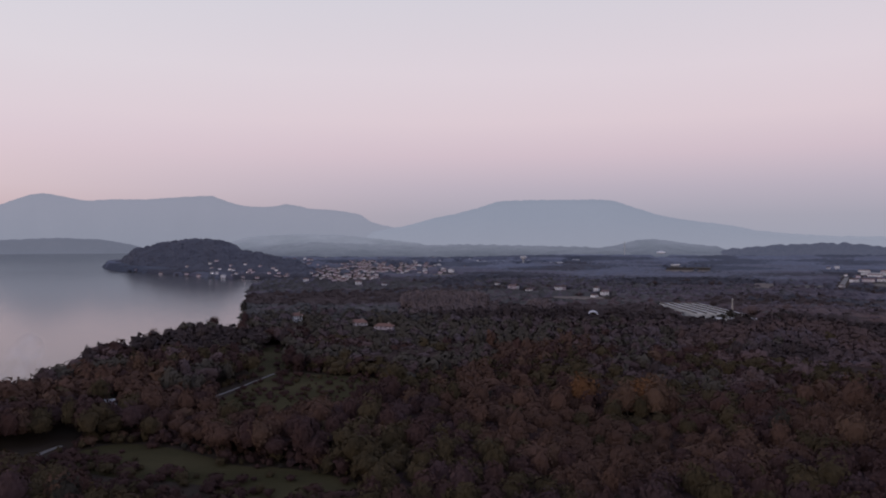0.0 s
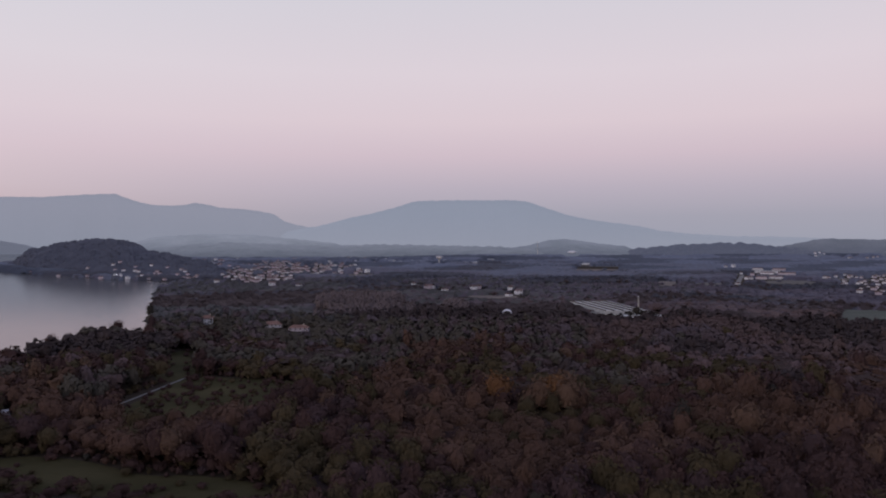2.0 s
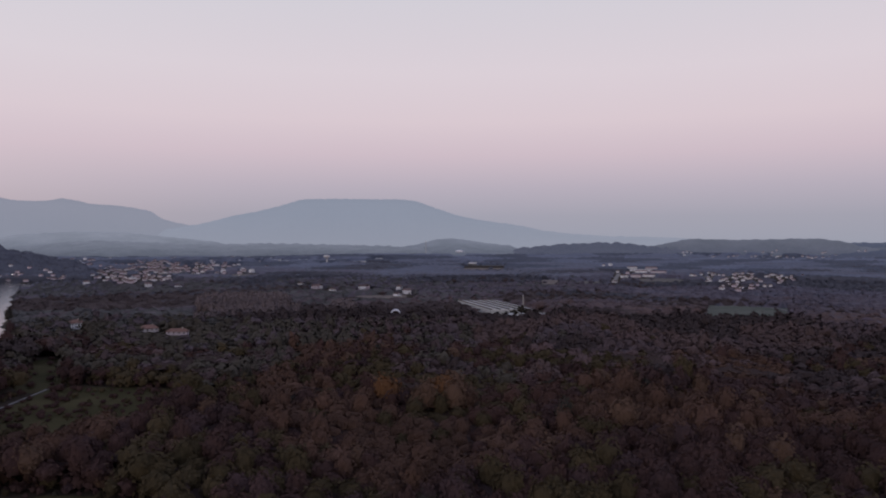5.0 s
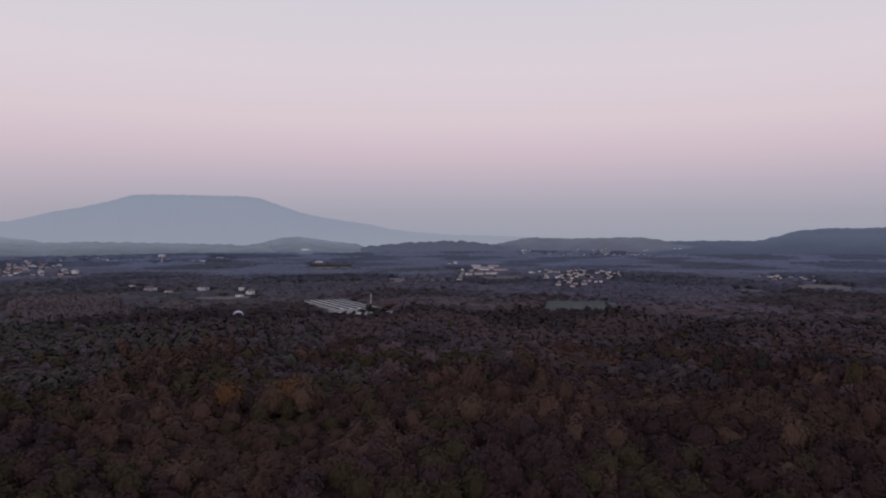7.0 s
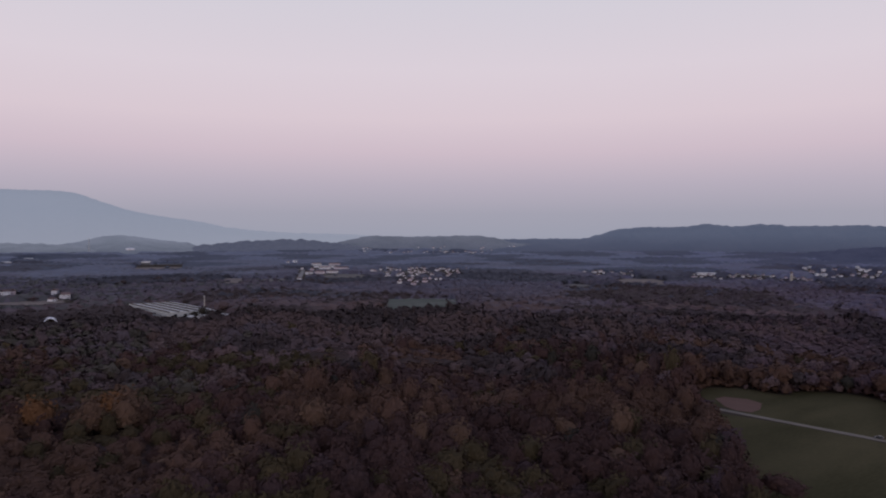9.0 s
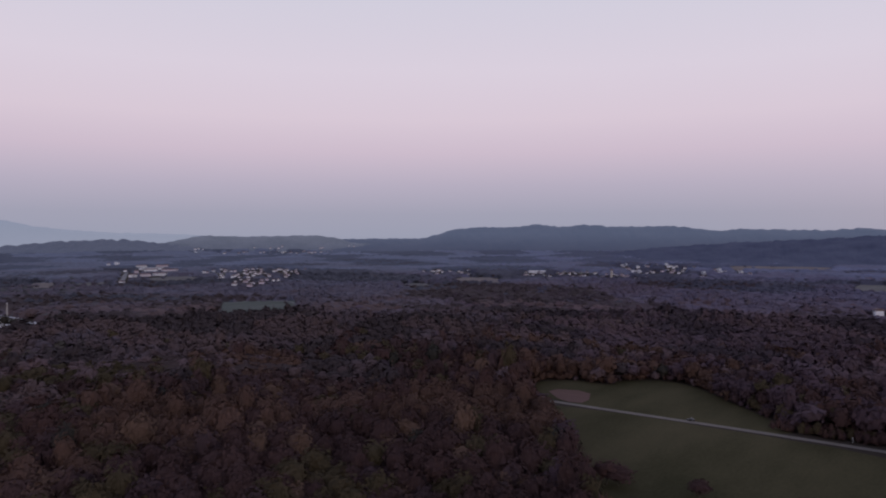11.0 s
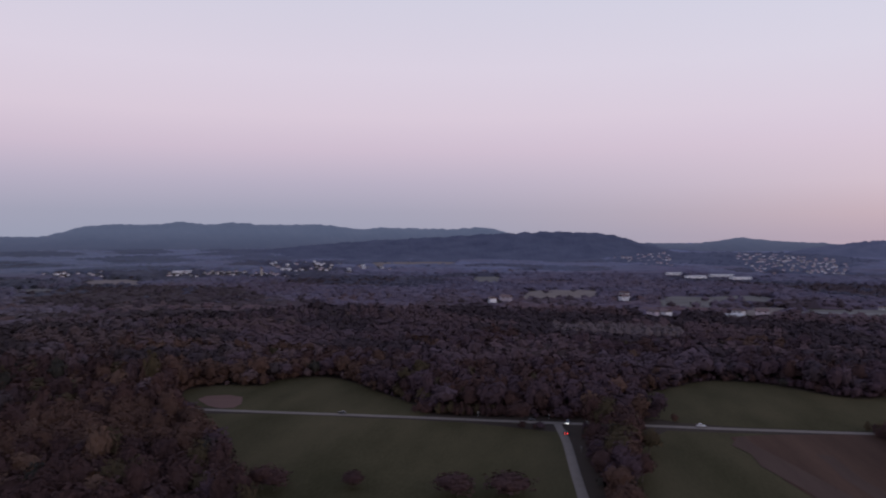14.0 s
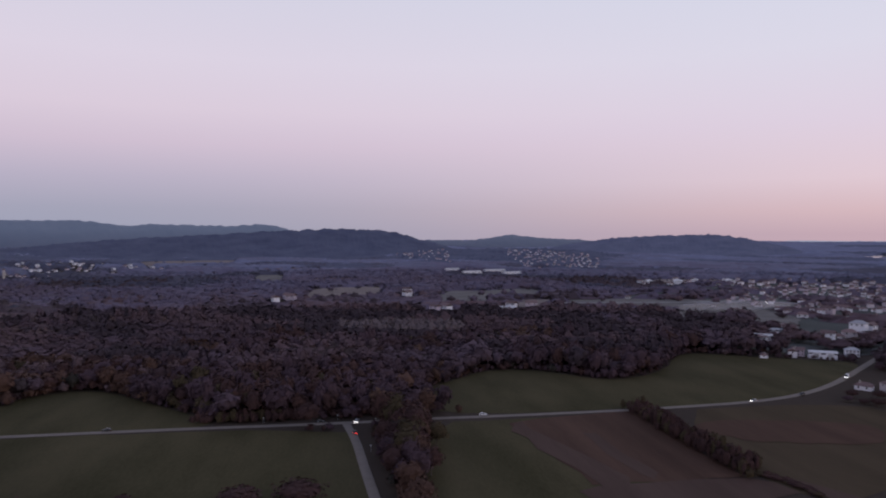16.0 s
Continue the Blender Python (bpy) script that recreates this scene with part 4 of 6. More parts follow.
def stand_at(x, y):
    """Which stand colour lies there: brown near, then greyer and bluer as distance haze put into the colour."""
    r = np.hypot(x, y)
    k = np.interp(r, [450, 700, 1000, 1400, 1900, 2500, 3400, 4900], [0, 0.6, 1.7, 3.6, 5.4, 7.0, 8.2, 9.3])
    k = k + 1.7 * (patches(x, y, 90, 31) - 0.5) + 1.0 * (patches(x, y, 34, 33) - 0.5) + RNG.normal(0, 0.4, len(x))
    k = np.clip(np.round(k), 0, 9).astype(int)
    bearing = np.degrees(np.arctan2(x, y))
    # fewer dark stands past bearing 78, putting the valley's haze into the colour
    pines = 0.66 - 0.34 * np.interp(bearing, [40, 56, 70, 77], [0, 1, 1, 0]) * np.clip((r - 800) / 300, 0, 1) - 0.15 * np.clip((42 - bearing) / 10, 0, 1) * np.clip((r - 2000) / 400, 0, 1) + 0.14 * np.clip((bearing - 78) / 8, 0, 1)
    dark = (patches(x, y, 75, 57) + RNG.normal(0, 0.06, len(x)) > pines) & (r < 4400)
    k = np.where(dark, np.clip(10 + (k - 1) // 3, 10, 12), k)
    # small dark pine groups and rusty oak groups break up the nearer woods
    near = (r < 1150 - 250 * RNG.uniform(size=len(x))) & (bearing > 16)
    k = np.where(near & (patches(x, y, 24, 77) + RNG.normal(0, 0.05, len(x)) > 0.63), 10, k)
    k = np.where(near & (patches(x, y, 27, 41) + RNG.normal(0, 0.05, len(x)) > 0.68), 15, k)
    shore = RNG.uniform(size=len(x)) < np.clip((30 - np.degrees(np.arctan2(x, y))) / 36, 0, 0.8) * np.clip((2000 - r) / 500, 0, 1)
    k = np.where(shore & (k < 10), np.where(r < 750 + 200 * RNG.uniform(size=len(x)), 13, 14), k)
    # past about bearing 62 the copies tinted for dusk haze are used
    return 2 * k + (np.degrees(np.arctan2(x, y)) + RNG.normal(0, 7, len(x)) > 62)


# ---------------------------------------------------------------- buildings
def roof_mesh(w, d, h, rise, mat, hip=0.0, over=0.5, thick=0.25):
    """A tiled roof of real thickness; hip: how far the ridge ends draw in."""
    x, y = w / 2 + over, d / 2 + over
    v = []
    for dz in (0, -thick):
        v += [(-x, -y, h + dz), (x, -y, h + dz), (x, y, h + dz), (-x, y, h + dz), (-x + hip, 0, h + rise + dz), (x - hip, 0, h + rise + dz)]
    f = [(0, 1, 5, 4), (2, 3, 4, 5), (1, 2, 5), (3, 0, 4), (7, 6, 10, 11), (9, 8, 11, 10), (8, 7, 11), (6, 9, 10)]
    f += [(0, 6, 7, 1), (1, 7, 8, 2), (2, 8, 9, 3), (3, 9, 6, 0)]
    return mesh_of("roof", v, f, mat)


def wall_mesh(w, d, h, rise, mat, gable=True):
    x, y = w / 2, d / 2
    v = [(-x, -y, -0.4), (x, -y, -0.4), (x, y, -0.4), (-x, y, -0.4), (-x, -y, h), (x, -y, h), (x, y, h), (-x, y, h)]
    f = [(0, 1, 5, 4), (1, 2, 6, 5), (2, 3, 7, 6), (3, 0, 4, 7), (4, 5, 6, 7)]
    if gable:
        v += [(-x, 0, h + rise * 0.93), (x, 0, h + rise * 0.93)]
        f = f[:4] + [(5, 6, 9), (7, 4, 8), (4, 5, 9, 8), (6, 7, 8, 9)]
    return mesh_of("wall", v, f, mat)


def house(label, w, d, storeys, wall, roof, hip=0.0, group="", windows=3, chimney=True, name="house", plain=False):
    """A house with its long side to -y."""
    h, rise = 2.9 * storeys, d * 0.30
    base = thing(name, label, "house", group)
    part("wall", wall_mesh(w, d, h, rise, wall, hip == 0), base)
    part("roof", roof_mesh(w, d, h, rise, roof, hip), base)
    pane = boxes("window", DARK_GLASS, (-0.6, -0.05, 0, 0.6, 0.05, 1.4))
    sill = boxes("sill", STONE, (-0.75, -0.12, -0.1, 0.75, 0.04, -0.01))
    for s in range(storeys):
        for k in range(windows):
            for sy in (-1, 1):
                if (s == 0 and k == windows // 2 and sy < 0) or (plain and s < storeys - 1):
                    continue
                p = part("window", pane, base)
                p.location = (w * ((k + 0.5) / windows - 0.5), sy * (d / 2 + 0.01), 0.9 + 2.9 * s)
                if not plain:
                    part("sill", sill, p)
    for sx in () if plain else (-1, 1):
        p = part("window", pane, base)
        p.location, p.rotation_euler = (sx * (w / 2 + 0.01), 0, 0.9 + 2.9 * (storeys - 1)), (0, 0, math.pi / 2)
    door = part("door", boxes("door", WOOD_DARK, (-0.5, -0.06, 0, 0.5, 0.06, 2.1)), base)
    door.location = (w * ((windows // 2 + 0.5) / windows - 0.5), -(d / 2 + 0.01), 0)
    if chimney:
        part("chimney", boxes("chimney", STONE, (w * 0.2, d * 0.1, h + rise * 0.4, w * 0.2 + 0.8, d * 0.1 + 0.8, h + rise + 1.0)), base)
    return base


HOUSES = [
    house("white rendered house with a terracotta roof", 9.5, 7.5, 2, WALL_WHITE, TILES, 0, "houses of the plain"),
    house("cream rendered house with a terracotta hip roof", 10, 8, 2, WALL_CREAM, TILES, 4.5, "houses of the plain"),
    house("rose rendered house with a tiled roof", 10.5, 7.5, 2, WALL_ROSE, TILES, 0, "houses of the plain"),
    house("low white cottage with a tiled roof", 11, 8, 1, WALL_WHITE, TILES, 3.0, "houses of the plain", windows=2),
    house("broad white house with a grey roof", 12, 8, 2, WALL_WHITE, SLATE, 4.5, "houses of the plain", windows=4),
    house("grey rendered house with a brown tiled roof", 12, 10, 2, WALL_GREY, TILES, 0, "houses of the plain"),
]
FAR_HOUSES = [
    house("small white house with a terracotta roof", 10.5, 7.5, 2, WALL_WHITE, TILES, 0, "houses of the far villages", 2, False, plain=True),
    house("small cream house with a terracotta roof", 11, 8, 2, WALL_CREAM, TILES, 4.0, "houses of the far villages", 2, False, plain=True),
    house("small rose house with a tiled roof", 12, 7.5, 2, WALL_ROSE, TILES, 0, "houses of the far villages", 2, False, plain=True),
    house("low white house with a tiled roof", 9.5, 7, 1, WALL_WHITE, TILES, 3.0, "houses of the far villages", 2, False, plain=True),
    house("white apartment house with a grey roof", 13, 9, 3, WALL_WHITE, SLATE, 4.5, "houses of the far villages", 3, False, plain=True),
    house("grey house with a brown tiled roof", 10, 8, 2, WALL_GREY, TILES, 0, "houses of the far villages", 2, False, plain=True),
]
HOUSES = HOUSES + FAR_HOUSES
USED = [False] * len(HOUSES)
hr = random.Random(11)


WANTED = []         # every house of the plan: x, y, kind, turn, size


def put_house(x, y, kind, turn, reach=90, half=9, size=0.8):
    WANTED.append((x, y, kind, turn, size))
    SITES.append((x, y, half, reach))


def build_houses(single=285):
    """The nearest houses stand as things of their own; the far rest is joined."""
    WANTED.sort(key=lambda h: math.hypot(h[0], h[1]))
    V, F, M = [], [], []
    for n, (x, y, kind, turn, size) in enumerate(WANTED):
        r = math.hypot(x, y)
        m = pose(x, y, ground_z(x, y) + 0.35, 0, 0, turn)
        if r > 700:
            kind += 6
            m = m @ Matrix.Scale(size, 4)
        else:
            m = m @ Matrix.Scale(0.85, 4)
        src = HOUSES[kind]
        if n < single:
            if USED[kind]:
                copy_thing(src, m)
            else:
                USED[kind] = True
                src.matrix_basis = m
            continue
        for ch in src.children:
            o = len(V)
            mm = m @ ch.matrix_basis
            V += [tuple(mm @ p.co) for p in ch.data.vertices]
            F += [tuple(o + q for q in fc.vertices) for fc in ch.data.polygons]
            mat = ch.data.materials[0]
            if mat not in MATS:
                MATS.append(mat)
            M += [MATS.index(mat)] * len(ch.data.polygons)
    if V:
        tagged(new("far_houses", mesh_of("far_houses", V, F, MATS, M)), "far white and terracotta houses of distant towns", "houses", kind="stuff")
    for used, src in zip(USED, HOUSES):
        if not used:
            for o in (*src.children_recursive, src):
                bpy.data.objects.remove(o)


MATS = []


def settle(poly, count, gap, turn, kinds, reach=110, half=9, rise=12, size=0.8):
    """Houses strewn over a settled polygon, keeping their distance."""
    xs, ys = [p[0] for p in poly], [p[1] for p in poly]
    done = []
    for _ in range(count * 60):
        if len(done) >= count:
            break
        x, y = hr.uniform(min(xs), max(xs)), hr.uniform(min(ys), max(ys))
        if not inside(np.array([x]), np.array([y]), poly)[0] or inside(np.array([x]), np.array([y]), LAKE)[0]:
            continue
        if any(math.hypot(x - a, y - b) < gap for a, b in done):
            continue
        if ground_z(x, y) > float(plain_z(math.hypot(x, y))) + rise:
            continue
        done.append((x, y))
        put_house(x, y, hr.choice(kinds), turn + hr.choice((0, 90, 0, 180)) + hr.uniform(-14, 14), reach, half, size)


TOWN_PROM = [(-341, 1752), (-193, 1681), (10, 1998), (103, 2805), (47, 3646), (-643, 3596)]
TOWN_CORE = [(-477, 3164), (-291, 3216), (-199, 2523), (-160, 1720), (-257, 1663), (-336, 1822), (-418, 2312)]
TOWN_EDGE = [(-130, 3207), (-5, 3079), (27, 1951), (-97, 2050)]
TOWN_BACK = [(-270, 2986), (-125, 3089), (-97, 2186), (-191, 2198)]
TOWN_LAKE = [(-878, 3458), (-612, 3319), (-497, 2694), (-650, 2521)]
TOWN_PROM_B = [(-809, 2164), (-472, 1892), (-394, 1808), (-443, 2032), (-615, 2144), (-848, 2267)]
VILLAGE_A = [(1237, 1766), (1455, 1928), (1566, 1668), (1142, 1288), (890, 1143), (943, 1272)]
VILLAGE_B = [(1610, 924), (1646, 834), (1677, 618), (1895, 697), (1913, 968), (1848, 1060)]
VILLAGE_B2 = [(1526, 1196), (1585, 1077), (1803, 1225), (1712, 1341)]
VILLAGE_C = [(2535, 1079), (2644, 853), (2345, 582), (2089, 454), (1847, 569), (1926, 779)]
HILL_TOWN = [(2150, 3190), (2330, 3340), (2640, 3290), (2900, 2985), (3060, 2890), (2850, 2640), (2500, 2900)]
TOWN_R2 = [(1257, -545), (1229, -711), (1092, -761), (1183, -989), (1356, -1139), (1441, -630)]
TOWN_FAR = [(2738, -657), (2465, -947), (1867, -710), (1901, -511)]
TOWN_ROW = [(2890, -246), (2857, -451), (2069, -336), (1858, -391), (2532, -253)]
TOWN_GARDENS = [(1222, -763), (1252, -1058), (741, -611), (751, -555), (834, -502), (1063, -571)]
settle(TOWN_CORE, 150, 9, 20, (0, 2, 5, 2, 1, 2, 1), 120, rise=99, size=0.88)
settle(TOWN_EDGE, 34, 14, 20, (0, 2, 4, 2, 3), 110, rise=99, size=1.0)
settle(TOWN_BACK, 40, 12, 20, (0, 2, 1, 2, 3), 110, rise=99, size=1.0)
settle(TOWN_LAKE, 50, 14, 20, (0, 2, 4, 2, 1), 110, rise=99, size=1.1)
settle(TOWN_PROM, 70, 14, 20, (0, 2, 0, 2, 5, 2, 3), 110, rise=99)
settle(TOWN_PROM_B, 30, 16, 60, (1, 2, 0, 2, 0), 40, rise=99)
settle(VILLAGE_A, 70, 13, 35, (0, 3, 3, 1, 0, 2), 170, 8, size=0.8)
settle(VILLAGE_B, 44, 14, 60, (0, 3, 3, 2, 3, 5), 160, 7, size=0.62)
settle(VILLAGE_B2, 12, 18, 60, (0, 3, 1), 160)
settle(VILLAGE_C, 52, 18, 60, (3, 4, 2, 0, 3), 200, 8, size=0.78)
settle(HILL_TOWN, 46, 24, 30, (0, 3, 0, 1), 220, rise=30, size=1.0)
settle(TOWN_R, 60, 15, -40, (0, 2, 3, 5, 3, 1), 20, 3, size=0.75)
settle(TOWN_GARDENS, 120, 12, -40, (2, 0, 5, 2, 5, 1), 20, 2, size=0.75)
settle(VALLEY, 26, 28, -35, (3, 3, 5, 0, 3, 2), 30, 6)
settle(TOWN_R2, 50, 20, -50, (0, 1, 2, 5), 60)
settle(TOWN_FAR, 170, 11, -10, (2, 0, 2, 5, 2), 90, 5, rise=99, size=0.62)
settle(TOWN_ROW, 44, 14, -10, (3, 2, 0, 2), 110, 6, rise=99, size=0.66)

# single houses that stand out
for x, y, k, turn in ((139, 1420, 2, 20), (148, 1432, 0, 100), (122, 1575, 3, 60), (166, 1367, 3, 10), (227, 1391, 0, 30), (240, 1404, 2, 80), (297, 1365, 0, 60), (288, 1260, 0, 10), (262, 1222, 3, 40),
                      (-325, 1679, 0, 20), (-244, 1762, 4, 50), (-186, 1556, 0, 20), (-128, 1548, 3, 60), (26, 2199, 4, 40), (138, 1426, 3, 30), (-213, 757, 3, 60),
                      (1060, 98, 0, 20), (1088, 78, 2, 70), (1105, 83, 2, 30), (1179, -109, 3, 10), (1188, -106, 0, 50), (1125, -99, 0, 120),
                      (529, -341, 0, 150), (533, -349, 2, 60), (524, -390, 4, 60), (605, -432, 0, 40), (604, -440, 3, 80), (641, -493, 4, 30), (646, -510, 0, 120), (609, -457, 1, 60), (414, -309, 3, 35), (406, -320, 1, 80),
                      (615, -370, 3, 70), (530, -317, 3, 150), (770, -526, 3, 50), (797, -580, 2, 30), (907, -111, 2, 40), (904, -125, 0, 30), (924, -215, 0, 50), (927, -243, 2, 80), (746, -111, 3, 100),
                      (847, 1501, 3, 30), (1112, 1953, 0, 60), (1368, 2456, 4, 20), (1334, 2449, 0, 20),
                      (-814, 2041, 1, 40), (-728, 2009, 0, 0), (-660, 1913, 0, 0), (-659, 2021, 4, 20), (-645, 2019, 4, 110), (-589, 1981, 3, 20), (-576, 1855, 4, 160), (-555, 2039, 0, 20), (-517, 1828, 1, 40), (-473, 1801, 0, 0), (-988, 2273, 2, 80)):
    put_house(x, y, 2 if x < -400 and k == 0 else k, turn, 150, 9, 0.8 if x < -400 else 1.1)
build_houses()
SITES.append((600, 734, 58, 62))          # keeps the nursery field open to the camera's view
SITES.append((sum(p[0] for p in BARE_PATCH) / len(BARE_PATCH), sum(p[1] for p in BARE_PATCH) / len(BARE_PATCH), 26, 110))

# the villas by the lake
for x, y, w, d, storeys, wall, turn, label in (
        (-93, 783, 17, 11, 2, WALL_CREAM, 18, "large cream villa with a terracotta hip roof"),
        (-62, 749, 20, 9, 2, WALL_ROSE, -12, "long rose villa with a tiled roof"),
        (-170, 826, 14, 11, 3, WALL_WHITE, 35, "tall white villa among dark trees")):
    villa = house(label, w, d, storeys, wall, TILES_RED, 4.0, "villas by the lake", 4, True, "villa")
    villa.matrix_basis = pose(x, y, 0.35, 0, 0, turn)
    SITES.append((x, y, w * 0.7, 150))


def shed(label, w, d, h, wall, roof, x, y, turn, name="warehouse", doors=3, rise=1.6):
    """A long low hall with a shallow roof, gates and a band of windows."""
    base = thing(name, label, "hall", "halls of the plain")
    part("wall", wall_mesh(w, d, h, rise, wall), base)
    part("roof", roof_mesh(w, d, h, rise, roof, 0, 0.3, 0.2), base)
    gate = boxes("gate", WALL_GREY, (-1.8, -0.06, 0, 1.8, 0.06, min(3.6, h - 0.6)))
    for k in range(doors):
        for sy in (-1, 1):
            part("gate", gate, base).location = (w * ((k + 0.5) / doors - 0.5), sy * (d / 2 + 0.01), 0)
    band = boxes("window", DARK_GLASS, (-1.6, -0.05, 0, 1.6, 0.05, 0.9))
    for k in range(doors + 1):
        for sy in (-1, 1):
            part("window", band, base).location = (w * (k / (doors + 0.001) - 0.5) * 0.9, sy * (d / 2 + 0.01), h - 1.4)
    base.matrix_basis = pose(x, y, float(plain_z(math.hypot(x, y))) + 0.35, 0, 0, turn)
    SITES.append((x, y, w / 2, 60 if w < 20 or math.hypot(x, y) < 1600 else 240))
    return base


for x, y, w, turn in ((1339, -607, 46, -20), (1330, -662, 60, -25), (1355, -712, 40, -30), (1344, -780, 55, -20), (1903, -307, 40, -80), (1754, -331, 50, -75), (1826, -406, 60, -75), (1712, -422, 50, -70), (3477, -725, 70, -75), (890, -173, 34, -80), (893, -199, 26, -75), (146, 3195, 30, 5), (170, 3076, 34, 10), (101, 3383, 60, 5), (246, 3176, 70, 5), (372, 3163, 90, 5), (472, 2980, 60, 8), (600, 3138, 80, 8), (613, 3276, 40, 8), (1258, 2059, 70, -40), (1821, 1002, 50, -50)):
    shed("long pale warehouse with a sheet roof", w, w * 0.28, 5.0, WALL_WHITE, SHEET, x, y, turn)
for n, (x, y, w, turn) in enumerate(((987, 1697, 20, 20), (1026, 1706, 26, -25), (1070, 1712, 34, -25), (1116, 1901, 24, 60), (1189, 1946, 36, -30), (1230, 1914, 46, -30), (1335, 2242, 34, -30), (1387, 2203, 40, -28))):
    shed("white and rose wing of a country estate", w, 11, 6.5, (WALL_WHITE, WALL_ROSE)[n % 2], TILES, x, y, turn, "estate_wing", 4, 2.4)
SITES.extend([(190, 1190, 24, 130), (245, 1180, 34, 130), (-184, 304, 16, 90), (-188, 403, 5, 60), (-133, 450, 10, 60)])
for x, y, w, turn in ((322, 836, 16, 25), (352, 832, 34, 8), (-188, 399, 6, 20), (520, -361, 20, 60), (882, -179, 26, 80), (892, -199, 24, 85), (615, -373, 16, 60), (647, -409, 15, 60), (918, 2796, 36, 0)):
    shed("white farm building with a low roof", w, w * 0.42, 4.5, WALL_WHITE, SHEET, x, y, turn, "barn", 2, 1.2)


def factory(x, y, turn):
    """The old sawtooth-roofed works in the forest."""
    base = thing("factory", "old factory with pale sawtooth roof rows", "factory")
    w, bays, step, h = 150.0, 5, 12.0, 6.5
    d = bays * step
    part("wall", boxes("wall", WALL_GREY, (-w / 2, 0, -0.4, w / 2, d, h)), base)
    for k in range(bays):
        y0 = k * step
        v = [(-w / 2, y0 + 0.1, h + 0.1), (w / 2, y0 + 0.1, h + 0.1), (w / 2, y0 + step - 1.6, h + 1.5), (-w / 2, y0 + step - 1.6, h + 1.5),
             (w / 2, y0 + step - 0.6, h + 0.05), (-w / 2, y0 + step - 0.6, h + 0.05)]
        part("roof_bay", mesh_of("roof_bay", v, [(0, 1, 2, 3), (1, 4, 2), (0, 3, 5)], WORKS_ROOF), base)
        part("skylight", mesh_of("skylight", [(p[0], p[1] + 0.02, p[2]) for p in (v[3], v[2], v[4], v[5])], [(0, 1, 2, 3)], DARK_GLASS), base)
        part("gutter", boxes("gutter", WOOD_DARK, (-w / 2, y0 + step - 1.65, h + 1.3, w / 2, y0 + step - 0.9, h + 1.9)), base)
        for s in (-1, 1):
            p = part("window", boxes("window", DARK_GLASS, (s * w / 2 - 0.06, y0 + 1.6, 2, s * w / 2 + 0.06, y0 + 5.6, 4.6)), base)
    for k in range(22):
        part("window", boxes("window", DARK_GLASS, (-w / 2 + 3 + k * 6.4, -0.06, 2, -w / 2 + 7 + k * 6.4, 0.06, 4.6)), base)
    base.matrix_basis = pose(x, y, 0.3, 0, 0, turn)


factory(372, 945, 90)
SITES.append((340, 866, 42, 90))


def arched_hall(x, y, turn):
    """A small hall under a white barrel roof, open at both ends."""
    base = thing("arched_hall", "white arched hall with an open dark front", "hall", "halls of the plain")
    n, r, half = 14, 6.5, 8.0
    ring = [(math.cos(math.pi * k / n), math.sin(math.pi * k / n)) for k in range(n + 1)]
    v = [(c * q, sy * half, 0.9 * s_ * q) for sy in (-1, 1) for q in (r, r - 1.0) for c, s_ in ring]
    m = n + 1
    f = [(k, k + 1, 2 * m + k + 1, 2 * m + k) for k in range(n)] + [(m + k, 3 * m + k, 3 * m + k + 1, m + k + 1) for k in range(n)]
    f += [(k, m + k, m + k + 1, k + 1) for k in range(n)] + [(2 * m + k, 2 * m + k + 1, 3 * m + k + 1, 3 * m + k) for k in range(n)]
    part("vault", mesh_of("vault", v, f, WALL_WHITE, smooth=False), base)
    part("back_wall", boxes("back_wall", WOOD_DARK, (-r + 1.0, 1.0, -0.3, r - 1.0, 1.3, 3.6)), base)
    for sx in (-1, 1):
        part("plinth", boxes("plinth", WALL_GREY, (sx * (r - 0.5) - 0.7, -half - 0.2, -0.4, sx * (r - 0.5) + 0.7, half + 0.2, 0.25)), base)
    base.matrix_basis = pose(x, y, 0.35, 0, 0, turn)
    SITES.append((x, y, 10, 130))


arched_hall(194, 914, -12)


def chimney_stack(x, y, tall, label, z=0.0, r=1.4, mat=None):
    base = thing("chimney_stack", label, "chimney")
    part("shaft", tube("shaft", mat or STONE, r, r * 0.6, -0.4, tall, 12), base)
    part("collar", tube("collar", STEEL, r * 0.75, r * 0.75, tall - 1.2, tall + 0.2, 12), base)
    base.location = (x, y, z + 0.3)


def water_tower(x, y):
    """A mushroom-shaped concrete water tower."""
    base = thing("water_tower", "pale concrete water tower above the trees", "water tower")
    part("shaft", tube("shaft", WALL_GREY, 3.2, 2.6, -0.4, 24, 14), base)
    part("cup", tube("cup", WALL_WHITE, 3, 13, 24, 31, 20), base)
    part("tank", tube("tank", WALL_WHITE, 13, 13, 31, 36, 20), base)
    part("cap", tube("cap", SLATE, 13.2, 2, 36, 38.5, 20), base)
    z = float(plain_z(math.hypot(x, y)))
    base.location = (x, y, z)
    SITES.append((x, y, 24, 140))


